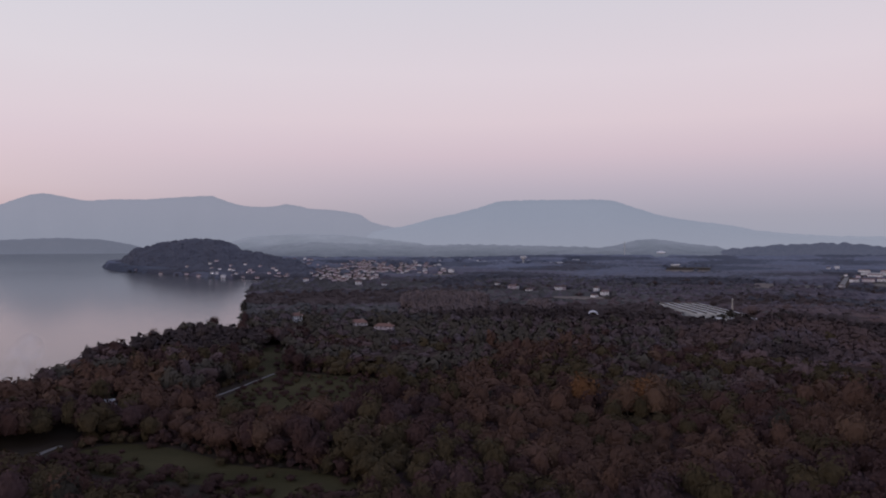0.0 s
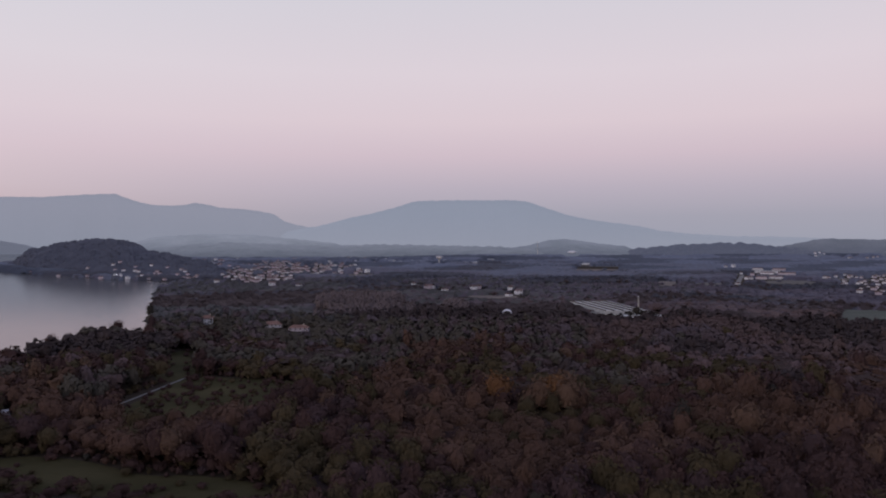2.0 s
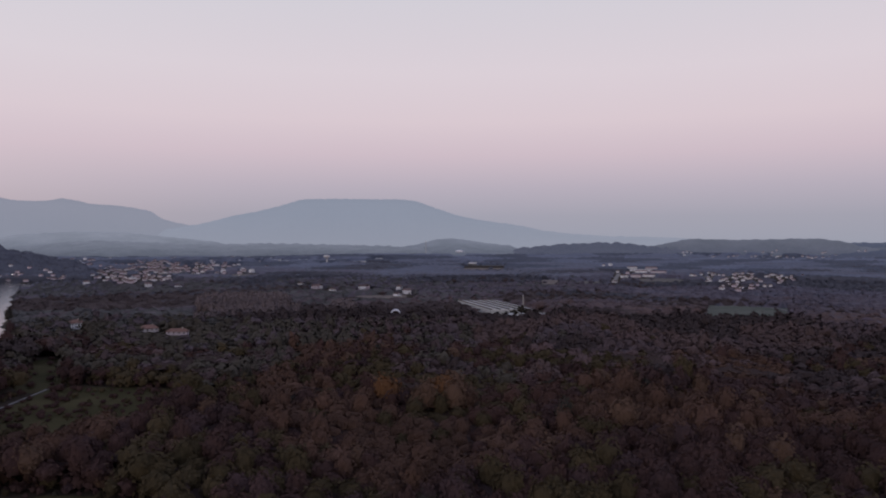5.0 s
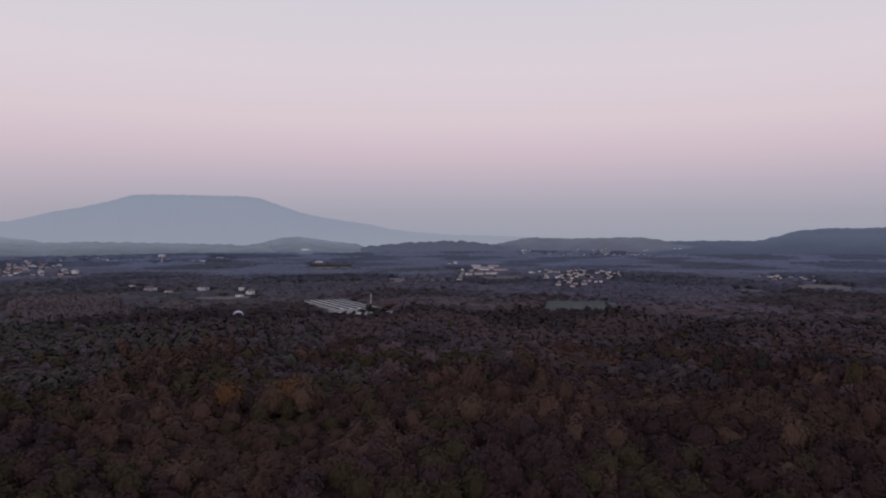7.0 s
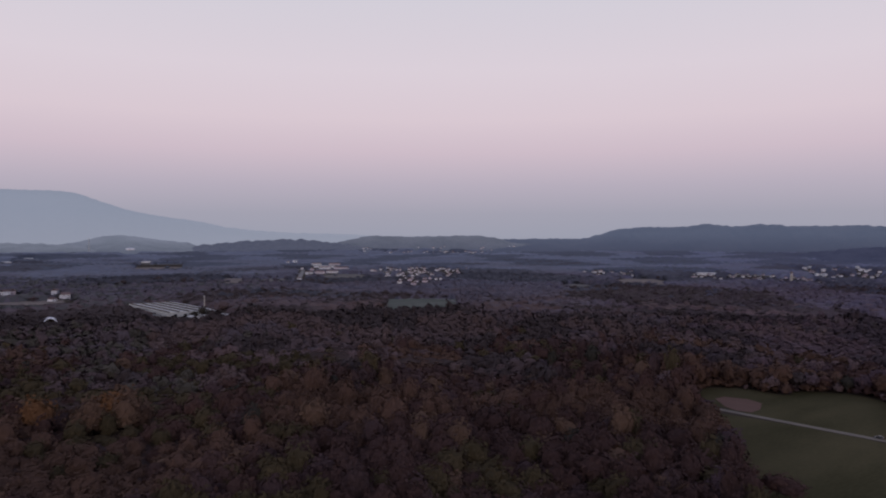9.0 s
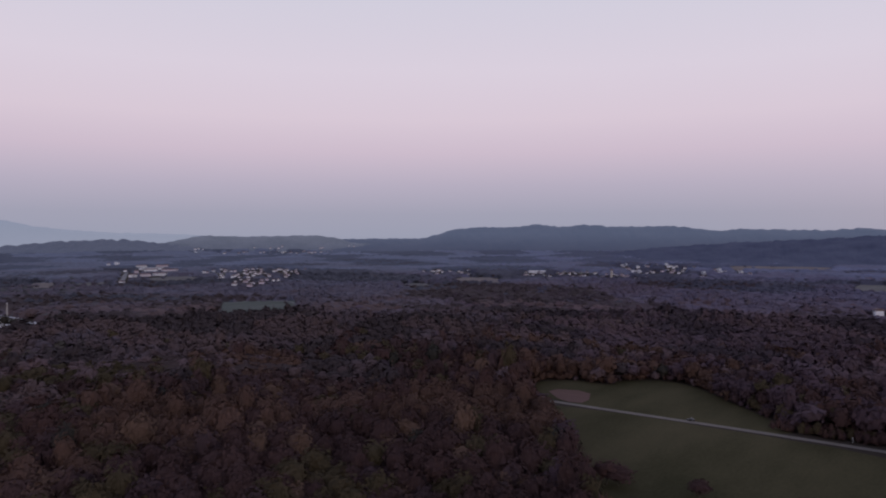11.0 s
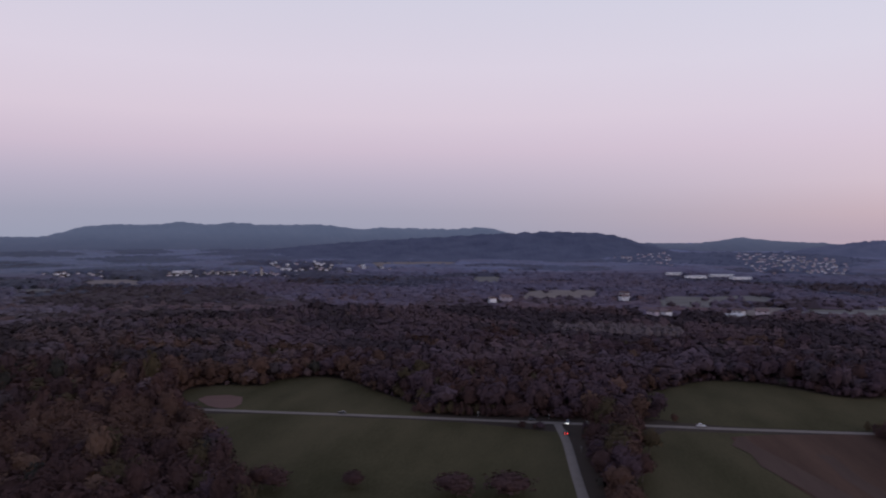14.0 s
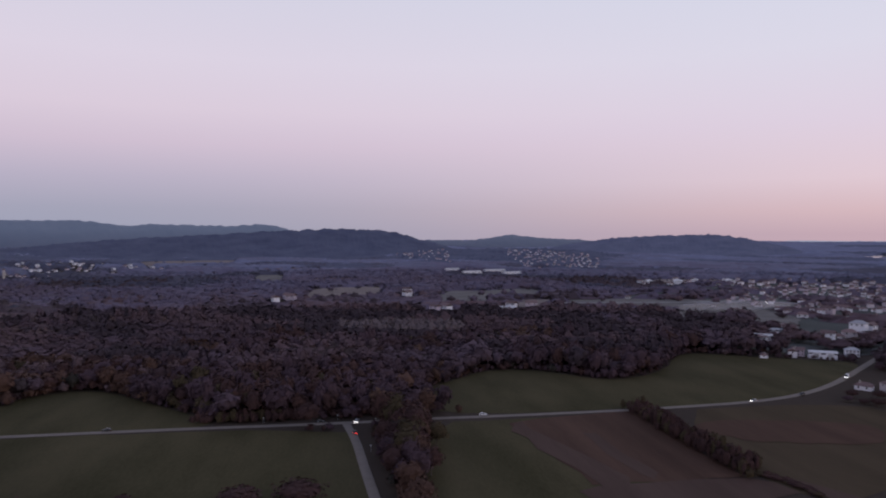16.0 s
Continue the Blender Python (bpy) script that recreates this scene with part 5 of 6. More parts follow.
def dome(x, y, r):
    base = thing("dome_hall", "white domed sports hall in the woods", "dome")
    v, f = [], []
    n, rings = 24, 6
    for j in range(rings):
        a = j / rings * math.pi / 2
        v += [(r * math.cos(a) * math.cos(i * math.tau / n), r * math.cos(a) * math.sin(i * math.tau / n), 3 + 0.42 * r * math.sin(a)) for i in range(n)]
    v.append((0, 0, 3 + 0.42 * r))
    for j in range(rings - 1):
        f += [(j * n + i, j * n + (i + 1) % n, (j + 1) * n + (i + 1) % n, (j + 1) * n + i) for i in range(n)]
    f += [((rings - 1) * n + i, (rings - 1) * n + (i + 1) % n, rings * n) for i in range(n)]
    part("shell", mesh_of("shell", v, f, WALL_WHITE, smooth=True), base)
    part("drum", tube("drum", WALL_GREY, r, r, -0.5, 3.1, 24), base)
    base.location = (x, y, ground_z(x, y) + 0.3)
    SITES.append((x, y, r + 8, 420))


def campanile(x, y, tall, label):
    base = thing("bell_tower", label, "church tower")
    part("shaft", boxes("shaft", STONE, (-2.2, -2.2, -0.5, 2.2, 2.2, tall)), base)
    part("belfry", boxes("belfry", WALL_CREAM, (-2.5, -2.5, tall, 2.5, 2.5, tall + 0.6), (-2.0, -2.0, tall + 0.6, 2.0, 2.0, tall + 4.5)), base)
    v = [(-2.6, -2.6, tall + 4.5), (2.6, -2.6, tall + 4.5), (2.6, 2.6, tall + 4.5), (-2.6, 2.6, tall + 4.5), (0, 0, tall + 9)]
    part("spire", mesh_of("spire", v, [(0, 1, 4), (1, 2, 4), (2, 3, 4), (3, 0, 4), (3, 2, 1, 0)], TILES), base)
    for k in range(4):
        p = part("bell_opening", boxes("bell_opening", DARK_GLASS, (-0.8, -0.06, 0, 0.8, 0.06, 2.4)), base)
        p.matrix_basis = pose(0, 0, tall + 1.4, 0, 0, 90 * k) @ pose(0, -2.02, 0)
    base.location = (x, y, float(plain_z(math.hypot(x, y))) + 0.3)
    SITES.append((x, y, 8, 120))


water_tower(319, 2809)
dome(1140, 3698, 24)
chimney_stack(377, 921, 21, "tall pale factory chimney", 0.0, 1.0)
chimney_stack(920, 3584, 82, "tall pale chimney on the plain", 15, 2.4, WALL_GREY)
campanile(1653, 704, 17, "pale church bell tower among white houses")
campanile(-502, 2125, 20, "stone bell tower beside the lake")


def street_lamp(x, y, z, tall=8.0, mat=None):
    base = thing("street_lamp", "lit street lamp on a steel pole", "street lamp", "street lamps")
    part("pole", tube("pole", STEEL, 0.12, 0.08, -0.3, tall, 8), base)
    part("arm", boxes("arm", STEEL, (-0.05, -1.2, tall - 0.1, 0.05, 0.1, tall)), base)
    part("lamp_head", boxes("lamp_head", mat or LAMP, (-0.45, -1.6, tall - 0.35, 0.45, -0.7, tall - 0.12)), base)
    base.location = (x, y, z + 0.2)


for n, (x, y) in enumerate(((-622, 1914), (-653, 2763), (-552, 1981), (851, -533), (581, -457))):
    street_lamp(x, y, float(plain_z(math.hypot(x, y))), 9.0, None if n else FLOOD)
    if n == 0:                          # the strong lamp on the quay, mirrored in the lake
        quay = bpy.data.lights.new("quay_light", "POINT")
        quay.energy, quay.color, quay.shadow_soft_size = 4500, (1.0, 0.9, 0.78), 0.4
        new("quay_light", quay).matrix_world = pose(x, y - 1.2, 8.2)


# ---------------------------------------------------------------- vehicles and roadside
def car(label, paint, kind="car", lights=False):
    """A car 4.2 m long, heading to +x; a van is longer and taller."""
    van = kind == "van"
    L, W, H = (5.6, 2.0, 2.5) if van else (4.2, 1.75, 1.46)
    base = thing(kind, label, kind, "road traffic")
    bm = bmesh.new()
    waist = 1.15 if van else 0.82
    side = [(-L / 2, 0.32), (-L / 2, waist), (-L * 0.46, waist + 0.06), (L * 0.28, waist + 0.04), (L * 0.47, waist - 0.14), (L / 2, waist - 0.28), (L / 2, 0.32)]
    rows = [[bm.verts.new((x, y, z)) for x, z in side] for y in (-W / 2, W / 2)]
    n = len(side)
    for i in range(n):
        bm.faces.new((rows[0][i], rows[0][(i + 1) % n], rows[1][(i + 1) % n], rows[1][i]))
    bm.faces.new(rows[0][::-1])
    bm.faces.new(rows[1])
    bmesh.ops.recalc_face_normals(bm, faces=bm.faces)
    bmesh.ops.bevel(bm, geom=list(bm.edges), offset=0.06, segments=1, affect="EDGES")
    me = bpy.data.meshes.new("body")
    bm.to_mesh(me)
    bm.free()
    me.materials.append(paint)
    part("body", me, base)
    x0, x1 = (-L * 0.47, L * 0.30) if van else (-L * 0.44, L * 0.22)
    v = []
    for z, a, b, y in ((waist, x0, x1, W / 2 - 0.06), (H - 0.08, x0 + (0.1 if van else 0.5), x1 - 0.6, W / 2 - 0.22)):
        v += [(a, -y, z), (b, -y, z), (b, y, z), (a, y, z)]
    part("cabin", mesh_of("cabin", v, [(0, 1, 5, 4), (1, 2, 6, 5), (2, 3, 7, 6), (3, 0, 4, 7), (4, 5, 6, 7)], paint if van else CAR_GLASS), base)
    part("car_roof", boxes("car_roof", paint, (v[4][0], -W / 2 + 0.2, H - 0.1, v[5][0], W / 2 - 0.2, H)), base)
    if van:
        part("windscreen", mesh_of("windscreen", [(v[1][0] + 0.03, v[1][1], v[1][2]), (v[2][0] + 0.03, v[2][1], v[2][2]), (v[6][0] + 0.03, v[6][1], v[6][2]), (v[5][0] + 0.03, v[5][1], v[5][2])], [(0, 1, 2, 3)], CAR_GLASS), base)
    for sx in (-0.31, 0.31):
        for sy in (-1, 1):
            t = part("wheel", tube("tyre", RUBBER, 0.32, 0.32, -0.11, 0.11, 14), base)
            t.location, t.rotation_euler = (sx * L, sy * (W / 2 - 0.1), 0.32), (math.pi / 2, 0, 0)
            part("rim", tube("rim", STEEL, 0.19, 0.19, -0.125, 0.125, 10), t)
    for sy in (-1, 1):
        part("headlight", boxes("headlight", HEAD if lights else STEEL, (L / 2 - 0.06, sy * W * 0.36 - 0.2, waist - 0.42, L / 2 + 0.04, sy * W * 0.36 + 0.2, waist - 0.22)), base)
        part("tail_light", boxes("tail_light", TAIL if lights else TAIL_OFF, (-L / 2 - 0.05, sy * W * 0.38 - 0.16, waist - 0.3, -L / 2 + 0.05, sy * W * 0.38 + 0.16, waist - 0.08)), base)
    return base


TAIL_OFF = material("tail_lens", (0.2, 0.01, 0.01), (0.26, 0.02, 0.02), 1, rough=0.3)
# x, y, heading, paint, kind, lit
for x, y, turn, paint, kind, lit, label in (
        (389.6, 131, 90, CAR_DARK, "car", False, "dark car driving on the country road"),
        (389.6, 27, -90, CAR_DARK, "car", False, "dark car near the junction"),
        (386.3, 8.5, 168, CAR_SILVER, "car", True, "silver car turning with headlights on"),
        (366, 10.2, 8, CAR_DARK, "car", True, "car waiting at the junction with red lights"),
        (389.2, -59, -90, CAR_WHITE, "car", False, "white car on the country road"),
        (446.5, -323, 131, CAR_WHITE, "van", True, "white van with headlights on the bend"),
        (406, -260, 118, CAR_DARK, "car", False, "dark car on the bend"),
        (394.5, -221, 98, CAR_SILVER, "car", True, "car with headlights on the road")):
    car(label, paint, kind, lit).matrix_basis = pose(x, y, 0.36, 0, 0, turn)


def marker_post(x, y):
    base = thing("marker_post", "white roadside post with a steel sign", "post", "roadside posts")
    part("post", tube("post", STEEL, 0.06, 0.06, -0.3, 2.6, 8), base)
    part("plate", boxes("plate", STEEL, (-0.04, -0.25, 2.1, 0.04, 0.25, 2.7)), base)
    base.location = (x, y, 0.3)


for x, y in ((393.5, 56), (336.5, 4.0), (392.8, 18), (382, -1.0)):
    marker_post(x, y)


# ---------------------------------------------------------------- trees
def tree_thing(template, species, x, y, r, tall, label, turn=0.0, trunk=True):
    base = thing("tree", label, "tree", "trees of the forest edge")
    tv, tf, tn = template
    top = tv[:, 2].max()
    me = TREE_MESHES.get((id(template), species))
    if me is None:
        me = big_mesh("crown", tv * np.array([1, 1, 1 / top]), tf, [CROWNS[species]], np.zeros(len(tf)), True)
        me.normals_split_custom_set_from_vertices(tn.tolist())
        TREE_MESHES[(id(template), species)] = me
    c = part("crown", me, base)
    c.location, c.scale = (0, 0, tall * 0.22), (r, r, tall * 0.78)
    t = part("trunk", TRUNK, base)
    t.scale = (tall / 15, tall / 15, tall / 15)
    base.matrix_basis = pose(x, y, 0, 0, 0, math.degrees(turn))
    return base


def trunk_mesh():
    """A tapered trunk with limbs reaching into the crown."""
    v, f = [], []

    def limb(a, b, r0, r1, sides=6):
        a, b = Vector(a), Vector(b)
        d = (b - a).normalized()
        u = d.orthogonal().normalized()
        w = d.cross(u)
        o = len(v)
        for p, r in ((a, r0), (b, r1)):
            v.extend(tuple(p + u * r * math.cos(i * math.tau / sides) + w * r * math.sin(i * math.tau / sides)) for i in range(sides))
        f.extend((o + i, o + (i + 1) % sides, o + sides + (i + 1) % sides, o + sides + i) for i in range(sides))

    limb((0, 0, -0.4), (0.1, 0, 4.5), 0.34, 0.24)
    limb((0.1, 0, 4.5), (0, 0.2, 10.5), 0.24, 0.08)
    for k in range(5):
        a = k * 2.4
        limb((0.05, 0, 4.2 + k * 0.9), (2.6 * math.cos(a), 2.6 * math.sin(a), 7.2 + k * 0.9), 0.13, 0.04)
    return mesh_of("trunk", v, f, BARK)


TRUNK = trunk_mesh()
TREE_MESHES = {}
NAMES = ["russet oak with thinning leaves", "brown autumn oak with dry leaves", "nearly bare greyish ash in autumn", "olive green alder with thinning leaves", "dark green conifer in the forest", "golden yellow birch in autumn leaf", "rust brown poplar in autumn leaf", "bare brown tree, haze painted into its colour", "bare tree, greyed by haze in its colour", "forest tree, blued by haze in its colour", "bare tree tinted purple for the dusk haze", "fawn brown aspen with dry leaves", "lilac grey tree paled for the valley haze", "tan larch with thin needles"]

# the golden trees and the trees along the lane stand apart
for (x, y), r, tall, s in (((75, 376), 8.5, 26, 5),
        ((95, 363), 9, 26, 13),
        ((103, 366), 9, 26, 5),
        ((108, 359), 8.5, 25, 13),
        ((85, 379), 6.5, 19, 11),
        ((90, 364), 6.5, 19, 13),
        ((97, 373), 6.5, 19, 13),
        ((112, 374), 8.5, 26, 13),
        ((116, 363), 7, 19, 11),
        ((260, 316), 8, 21, 13),
        ((209, 263), 8, 20, 13),
        ((372, -11), 7, 19, 3),
        ((359, -8), 7, 19, 3),
        ((345, -11), 7.5, 18, 0),
        ((330, -13), 7, 17, 3),
        ((312, -14), 7, 15, 11),
        ((365, -16), 6, 17, 0),
        ((351, -17), 6, 16, 3),
        ((336, -18), 6, 15, 11),
        ((300, -18), 6, 13, 0),
        ((357, -22), 6, 14, 1),
        ((338, -26), 6, 13, 3),
        ((275, 53), 9, 9, 1),
        ((277, 33), 9.5, 9, 1),
        ((278, 94), 5, 7, 1),
        ((271, 123), 7, 9, 1),
        ((271, 128), 7, 10, 0),
        ((395, -285), 4, 5, 1),
        ((388, -298), 5, 6, 1),
        ((386, -275), 3.5, 4, 10),
        ((373, -284), 5, 5, 1),
        ((380, -281), 4, 3, 1),
        ((-216, 772), 4, 19, 2),
        ((-196, 690), 6, 18, 1),
        ((-238, 735), 6, 18, 1),
        ((-262, 640), 6, 17, 0),
        ((-262, 930), 4.5, 17, 4),
        ((-255, 905), 5, 16, 4),
        ((346, 852), 5, 15, 4),
        ((352, 846), 6, 11, 4),
        ((334, 846), 6, 10, 4)):
    tree_thing(NEAR_T[int(x + y) % len(NEAR_T)], s, x, y, r, tall, NAMES[s], x)
    SITES.append((x, y, 5 if s in (5, 13) else 4, 4 if s in (5, 13) else 3))

# nearest belt: single trees first, the rest joined
x, y, r = lattice(205, 390, 8.6)
tall_ok, tall = grow(x, y, 12, 18.5, 40)
keep = free(x, y) & tall_ok
x, y, r, tall = x[keep], y[keep], r[keep], tall[keep]
order = np.argsort(r)
x, y, r, tall = x[order], y[order], r[order], tall[order]
sp = species_at(x, y)
rad = np.minimum(RNG.uniform(4.4, 7.2, len(x)), tall * 0.45)
SINGLE = 280
for i in range(min(SINGLE, len(x))):
    tree_thing(NEAR_T[i % len(NEAR_T)], int(sp[i]) % len(CROWNS), float(x[i]), float(y[i]), float(rad[i]), float(tall[i]), NAMES[int(sp[i]) % len(CROWNS)], float(i))
rest = slice(SINGLE, None)


def strewn(x, y, rad, tall, foot=0.06):
    pos = np.stack([x, y, plain_z(np.hypot(x, y)) + tall * foot], 1)
    return pos, np.stack([np.minimum(rad, tall * 0.8), tall * (1 - foot) / 1.95], 1)


def belt(r0, r1, step, low, high, variety, rad, templates, label, mixed=0.0, foot=0.06):
    """A ring of forest; mixed: the share of trees that take the hazed stand colours of the plain."""
    x, y, r = lattice(r0, r1, step)
    tall_ok, tall = grow(x, y, low, high, variety)
    keep = free(x, y) & tall_ok
    x, y, r, tall = x[keep], y[keep], r[keep], tall[keep]
    pos, size = strewn(x, y, RNG.uniform(*rad, len(x)), tall, foot)
    share = np.clip((r - 390) / 330, 0, 1) * mixed
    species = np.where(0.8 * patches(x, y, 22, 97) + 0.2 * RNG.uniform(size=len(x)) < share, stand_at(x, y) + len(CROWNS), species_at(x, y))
    wood("woodland", templates, pos, size, species, label, CROWNS + HAZED_STANDS)


pos, size = strewn(x[rest], y[rest], rad[rest], tall[rest], 0.3)
wood("woodland", NEAR_T, pos, size, sp[rest], "dense autumn forest of russet and brown oaks", CROWNS + HAZED_STANDS)
belt(20, 205, 9.6, 10, 15, 40, (4.8, 7.4), YOUNG_T, "autumn forest under the flight path")
belt(390, 570, 8.4, 10.5, 16.5, 45, (4.6, 8.0), MID_T, "close brown forest round the meadows", 1.0, 0.22)
belt(570, 870, 8.8, 10, 16, 60, (4.8, 8.4), YOUNG_T, "dense brown autumn forest", 1.0, 0.2)
belt(870, 1850, 13.5, 9.5, 13, 80, (7.5, 10.5), FAR_T, "mixed woods between fields and villages", 1.0)
belt(1850, 2600, 25.0, 9, 12, 160, (9, 14), DOT_T, "farther woods across the plain", 1.0)
belt(2600, 3450, 52.0, 10, 13, 160, (10, 16), DOT_T, "distant tree tops across the plain", 1.0)


def understorey(r0, r1, step, low, label, variety, edge=True, lumpy=0.8, mat=None):
    """The closed lower canopy of the woods: a rolling sheet of brush, added under the tree tops to fill the dark gaps
    there, open over fields and houses.
    """
    n = int(2 * r1 / step) + 2
    g = (np.arange(n) - n / 2) * step
    X, Y = np.meshgrid(g, g)
    x, y = X.ravel() + RNG.uniform(-0.3, 0.3, n * n) * step, Y.ravel() + RNG.uniform(-0.3, 0.3, n * n) * step
    r, az = np.hypot(x - 8, y - 12), np.degrees(np.arctan2(-(x - 8), y - 12))
    az = np.where(az > 100, az - 360, az)
    ok = (r >= r0) & (r < r1) & (az > -136) & (az < 38)
    ok[ok] = free(x[ok], y[ok], 3.0 if edge else 12.0, 0.0) & (height_limit(x[ok], y[ok], 6) > low + 2)
    flat = plain_z(np.hypot(x, y))
    z = flat + low * (0.72 + 0.36 * patches(x, y, variety, 9) + 0.26 * patches(x, y, variety * 0.45, 13)) + RNG.uniform(-1, 1, n * n) * lumpy
    z = np.where(near_line(x, y, SHORE, 60) & (r < 900), flat + 0.62 * (z - flat), z)
    swell = 10 * np.clip((r - 1500) / 1500, 0, 1) * patches(x, y, 190, 91) ** 2
    z = z + np.minimum(swell, np.maximum(height_limit(x, y, 6) - low - 2, 0))
    k = np.arange(n * n).reshape(n, n)
    quad = np.stack([k[:-1, :-1], k[:-1, 1:], k[1:, 1:], k[1:, :-1]], 2).reshape(-1, 4)
    inner = ok[quad].all(1)
    if not edge:                        # keep well inside the wood
        solid = np.ones(n * n, bool)
        solid[np.unique(quad[~inner])] = False
        inner = solid[quad].all(1)
    quad = quad[ok[quad].any(1) if edge else inner]
    z = np.where(ok, z, flat - 2.5)
    tris = np.vstack([quad[:, :3], quad[:, [0, 2, 3]]])
    used, tris = np.unique(tris, return_inverse=True)
    tris = tris.reshape(-1, 3)
    v = np.stack([x, y, z], 1)[used]
    # farther sheets take the stand colours that hold the distance haze
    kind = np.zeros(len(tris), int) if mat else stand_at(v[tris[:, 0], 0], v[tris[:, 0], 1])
    tagged(new("woodland", big_mesh("woodland", v, tris, [mat] if mat else HAZED_STANDS, kind, True)), label, "woodland", kind="stuff")


understorey(15, 490, 8, 8.4, "brown brush filling the autumn forest", 40, False, mat=NEAR_BRUSH)
understorey(470, 880, 9, 8.6, "brown brush filling the autumn forest", 60, False, mat=NEAR_BRUSH)
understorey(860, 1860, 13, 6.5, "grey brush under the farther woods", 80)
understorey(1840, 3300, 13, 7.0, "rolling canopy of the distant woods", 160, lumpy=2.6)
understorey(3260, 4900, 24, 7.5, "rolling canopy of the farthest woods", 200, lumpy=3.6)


def forest_edge(polys, reach, label):
    """Shrubs and saplings of all sizes that close the wood's face towards the open ground."""
    x, y, r = lattice(215, 680, 4.3)
    near = np.zeros(len(x), bool)
    for p in polys:
        near |= near_line(x, y, p + p[:1], reach)
    near &= free(x, y, 2.0)
    x, y = x[near], y[near]
    tall = RNG.uniform(2.5, 8.0, len(x)) * (0.6 + 0.7 * patches(x, y, 12, 71))
    tall = np.minimum(tall, height_limit(x, y))
    x, y, tall = x[tall > 1.5], y[tall > 1.5], tall[tall > 1.5]
    pos, size = strewn(x, y, tall * RNG.uniform(0.4, 0.62, len(x)), tall, 0.0)
    wood("woodland", YOUNG_T, pos, size, species_at(x, y), label)


forest_edge(FIELDS[:3] + FIELDS[4:5] + FIELDS[6:7] + [[(399, 110), (399, -30)]], 15, "brown shrubs and saplings along the forest edge")


def clothe(grid, count, lo, hi, label, row0=1, mat=None):
    """Tree clumps over a hill's slope, none where the houses or the view to them are."""
    mat = mat or HILL_WOOD_HAZED
    rows, n, _ = grid.shape
    j = RNG.uniform(row0, rows - 3.001, count)
    i = RNG.uniform(0, n - 1.001, count)
    a, b = j.astype(int), i.astype(int)
    u, w = (j - a)[:, None], (i - b)[:, None]
    p = (grid[a, b] * (1 - u) + grid[a + 1, b] * u) * (1 - w) + (grid[a, b + 1] * (1 - u) + grid[a + 1, b + 1] * u) * w
    p = p[height_limit(p[:, 0], p[:, 1]) > 4]
    count = len(p)
    r = RNG.uniform(lo, hi, count)
    p[:, 2] -= r * 0.7
    wood("woodland", DOT_T, p, np.stack([r, r * 0.8], 1), np.zeros(count, int), label, [mat])


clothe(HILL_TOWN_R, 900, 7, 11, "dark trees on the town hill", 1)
clothe(PROM, 700, 5, 8, "dark trees covering the promontory", 0, PROM_WOOD_HAZED)

# poplar plantations
for k, poly in enumerate(PLANTED):
    poly = soften(poly, 2, True)
    xs, ys = [p[0] for p in poly], [p[1] for p in poly]
    gx, gy = [q.ravel() for q in np.meshgrid(np.arange(min(xs), max(xs), 4.6), np.arange(min(ys), max(ys), 4.6))]
    ok = inside(gx, gy, poly)
    gx, gy = gx[ok] + RNG.uniform(-2.6, 2.6, ok.sum()), gy[ok] + RNG.uniform(-2.6, 2.6, ok.sum())
    tall = RNG.uniform(15, 18, len(gx)) * (0.78 if k == 0 else 1.0)
    pos = np.stack([gx, gy, np.full(len(gx), 1.2)], 1)
    wood("woodland", YOUNG_T, pos, np.stack([RNG.uniform(3.8, 5.0, len(gx)), tall / 1.9], 1), np.full(len(gx), 6), "even plantation of rust brown poplars")


# hedge, bushes and reeds
def hedge(line, width, tall, label, gap=1.6):
    px, py = [], []
    for (ax, ay), (bx, by) in zip(line, line[1:]):
        n = int(math.hypot(bx - ax, by - ay) / gap) + 1
        for i in range(n):
            for _ in range(3):
                px.append(ax + (bx - ax) * i / n + RNG.uniform(-0.5, 0.5) * width)
                py.append(ay + (by - ay) * i / n + RNG.uniform(-0.5, 0.5) * width)
    px, py = np.array(px), np.array(py)
    pos = np.stack([px, py, np.full(len(px), 0.05)], 1)
    t = RNG.uniform(0.55, 1.0, len(px)) * tall
    wood("hedge", MID_T, pos, np.stack([RNG.uniform(1.3, 2.6, len(px)), t / 1.9], 1), RNG.choice([1, 0, 1, 3], len(px)), label)


hedge(HEDGE, 11, 8.5, "tall bare brown hedge between the fields")
hedge([(399, -25), (404, -5), (407, 14), (412, 40)], 9, 8.0, "dark shrubs along the far side of the road")
hedge([(399, 38), (398, 64), (400, 90)], 8, 7.0, "dark shrubs under the trees beside the road")
hedge([(279, -150), (273, -155), (253, -158)], 2.5, 1.8, "low weeds along a ditch")


def bushes(poly, count, tall, label):
    """Loose scrub over a clearing."""
    xs, ys = [q[0] for q in poly], [q[1] for q in poly]
    x, y = RNG.uniform(min(xs), max(xs), count * 3), RNG.uniform(min(ys), max(ys), count * 3)
    ok = inside(x, y, poly) & ~near_line(x, y, TRACK, 4)
    x, y = x[ok][:count], y[ok][:count]
    t = RNG.uniform(0.4, 1.0, len(x)) * tall
    wood("scrub", MID_T, np.stack([x, y, np.zeros(len(x))], 1), np.stack([t * 0.75, t / 1.9], 1), RNG.choice([1, 1, 0, 3], len(x)), label)


bushes(MEADOW_L, 190, 3.6, "low olive scrub in the clearing")
bushes(MEADOW_L2, 14, 5.0, "low scrub on the lawn edge")
bushes(GREEN_BL, 26, 4.0, "low scrub in the glade")
bushes(SCRUB_BL, 260, 5.5, "brown scrub before the glade")


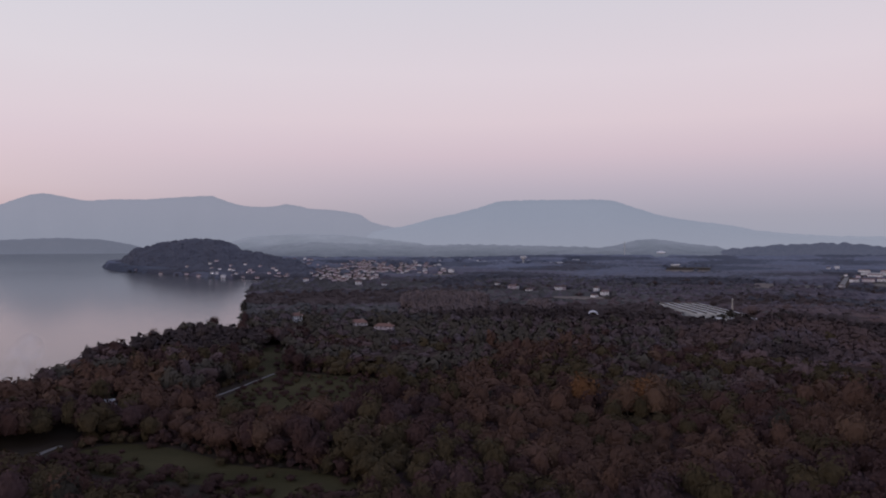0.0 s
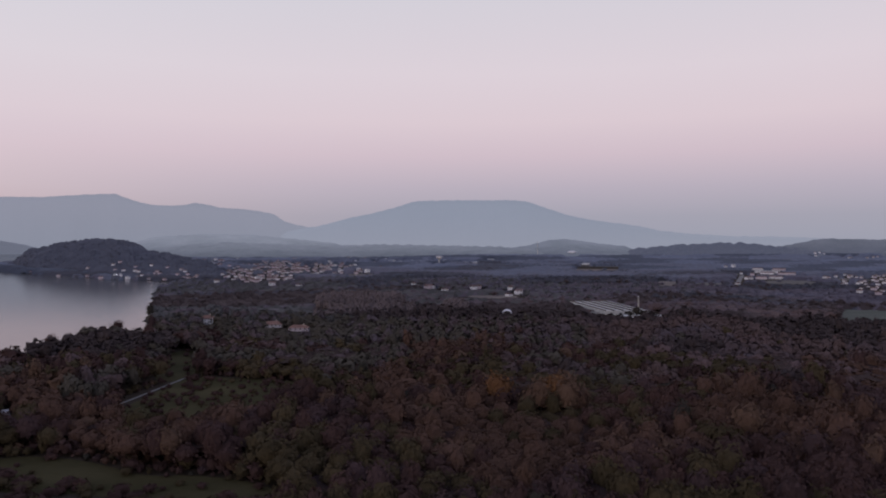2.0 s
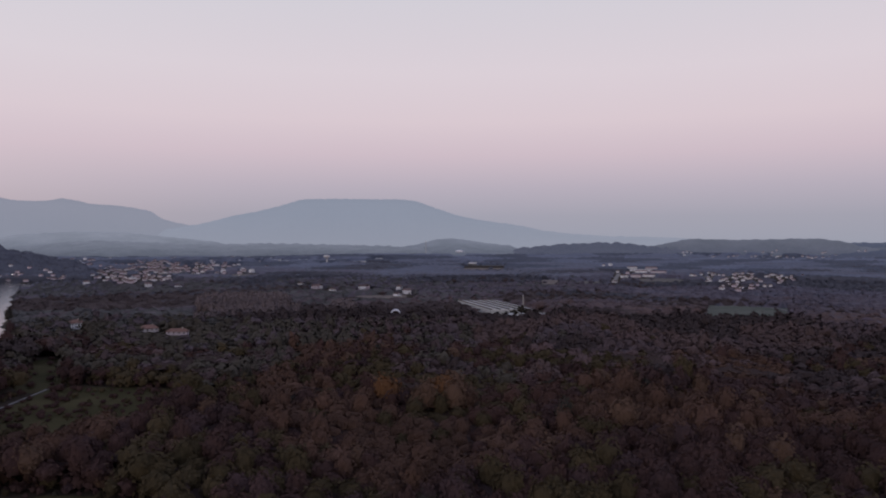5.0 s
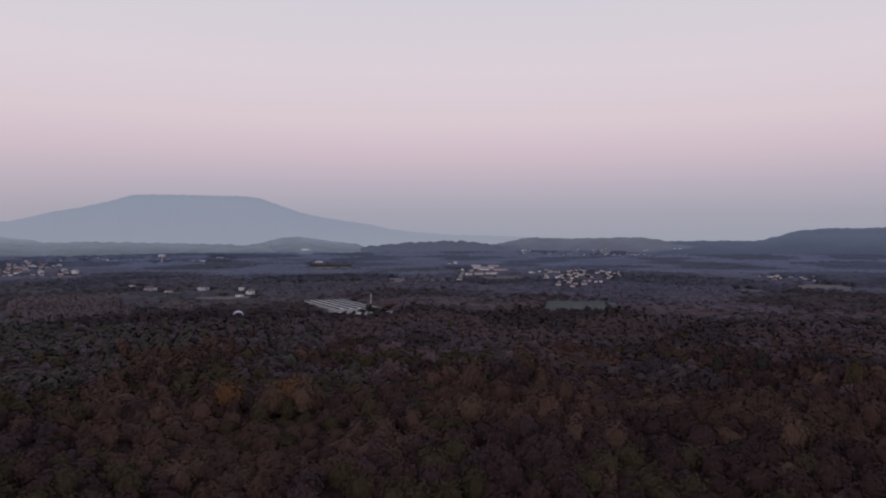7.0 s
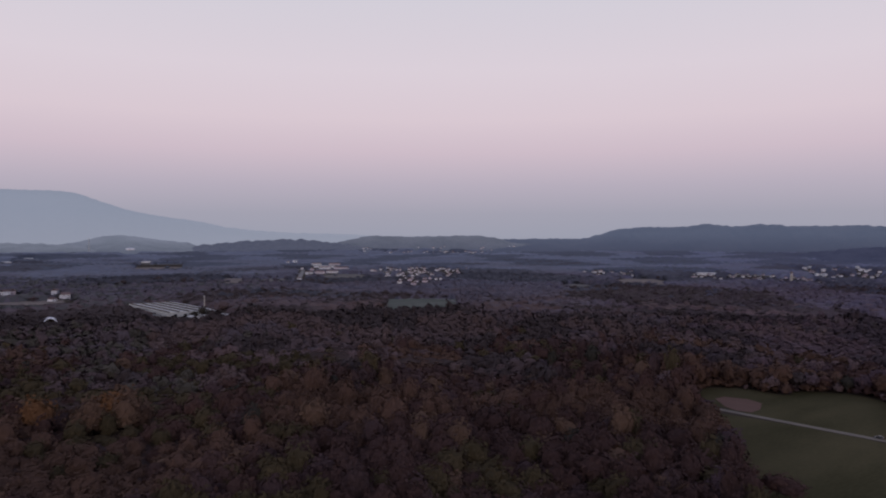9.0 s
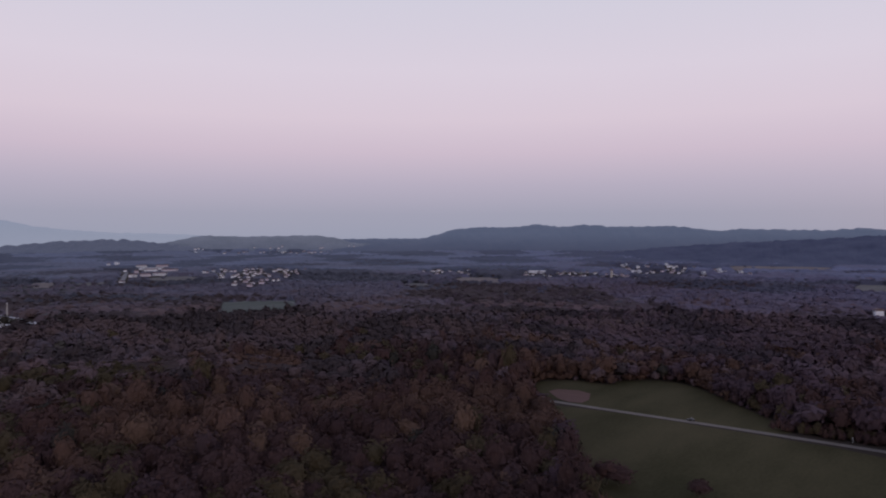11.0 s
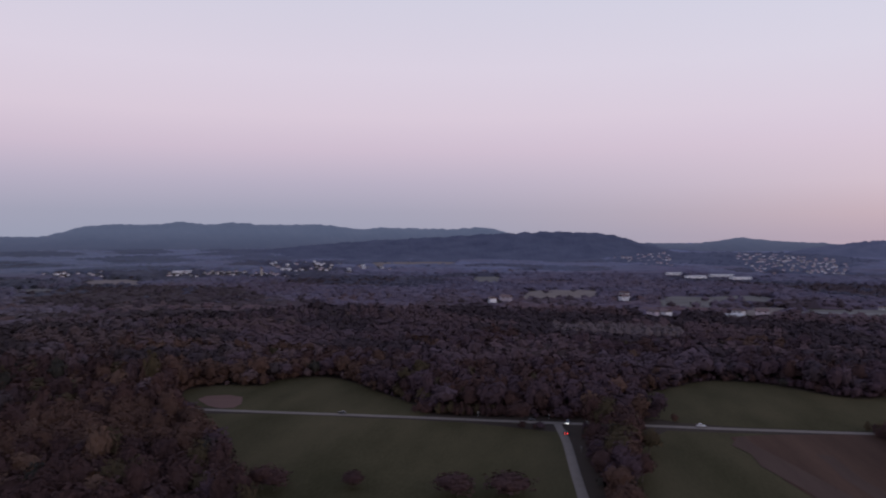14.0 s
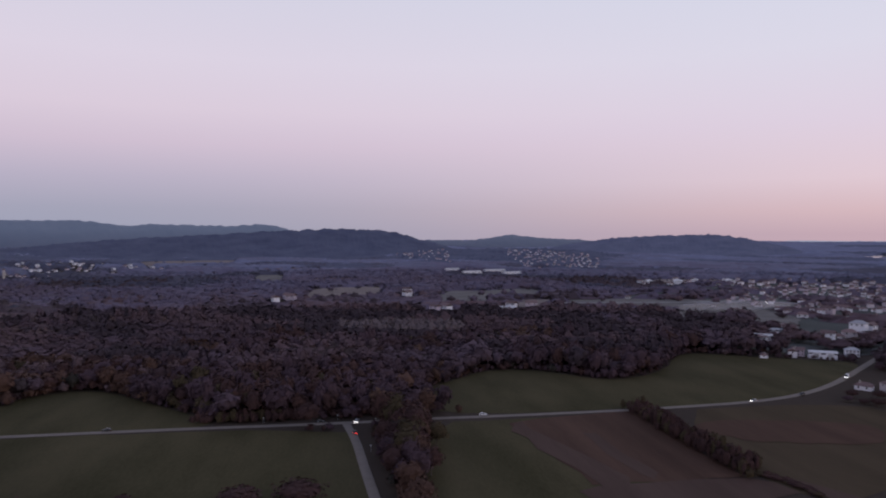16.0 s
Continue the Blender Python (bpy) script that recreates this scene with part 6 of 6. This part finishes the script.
# ---------------------------------------------------------------- smoke
SMOKE = bpy.data.materials.new("thin_smoke")
SMOKE.use_nodes = True
_n, _l = SMOKE.node_tree.nodes, SMOKE.node_tree.links
_b = _n["Principled BSDF"]
_b.inputs["Base Color"].default_value, _b.inputs["Roughness"].default_value, _b.inputs["Specular IOR Level"].default_value = (0.90, 0.88, 0.90, 1), 1.0, 0.0
_g, _w, _m = _n.new("ShaderNodeNewGeometry"), _n.new("ShaderNodeTexNoise"), _n.new("ShaderNodeMapRange")
_w.inputs["Scale"].default_value, _w.inputs["Detail"].default_value = 0.07, 4
_m.inputs["From Min"].default_value, _m.inputs["From Max"].default_value = 0.35, 0.7
_m.inputs["To Min"].default_value, _m.inputs["To Max"].default_value = 0.0, 0.2
_l.new(_g.outputs["Position"], _w.inputs["Vector"])
_l.new(_w.outputs["Fac"], _m.inputs["Value"])
_l.new(_m.outputs["Result"], _b.inputs["Alpha"])


def smoke(path, label, seed):
    """Two thin billowing veils, one inside the other, along a path of (x, y, z, radius, flatness)."""
    q = np.random.default_rng(seed)
    line = np.array(path, float)
    u = np.linspace(0, len(line) - 1, 40)
    spine = np.stack([np.interp(u, np.arange(len(line)), line[:, k]) for k in range(5)], 1)
    V, F = [], []
    sides = 28
    for shell in (1.0, 0.6):
        o = len(V) * sides
        for i, (x, y, z, r, flat) in enumerate(spine):
            ends = math.sqrt(max(0.0, 1 - (2 * i / 39 - 1) ** 6))
            ring = []
            for k in range(sides):
                a = k * math.tau / sides
                w = r * shell * ends * (1 + 0.5 * noise.noise((math.cos(a) * 1.5 + seed, math.sin(a) * 1.5, i * 0.16 + shell)))
                along = spine[min(i + 1, 39), :3] - spine[max(i - 1, 0), :3]
                across = np.cross(along, (0.3, 0.2, 1.0) if abs(along[2]) < np.hypot(along[0], along[1]) else (0.5, 0.87, 0))
                across /= np.linalg.norm(across)
                up = np.cross(across, along / np.linalg.norm(along))
                ring.append(np.array([x, y, z]) + w * (math.cos(a) * across + flat * math.sin(a) * up))
            V.append(ring)
        F += [(o + i * sides + k, o + i * sides + (k + 1) % sides, o + (i + 1) * sides + (k + 1) % sides, o + (i + 1) * sides + k) for i in range(39) for k in range(sides)]
    tagged(new("smoke", mesh_of("smoke", [p for ring in V for p in ring], F, SMOKE, smooth=True)), label, "smoke", kind="stuff")


smoke([(-262, 420, 4, 4, 1.0), (-258, 421, 14, 7, 1.0), (-252, 423, 25, 9, 1.0), (-243, 426, 37, 10, 0.9)], "thin pale bonfire smoke rising over the lake shore", 1)
smoke([(846, -400, 5, 12, 0.3), (850, -487, 7, 18, 0.3), (836, -572, 7, 14, 0.25)], "thin bluish smoke lying over the valley", 2)
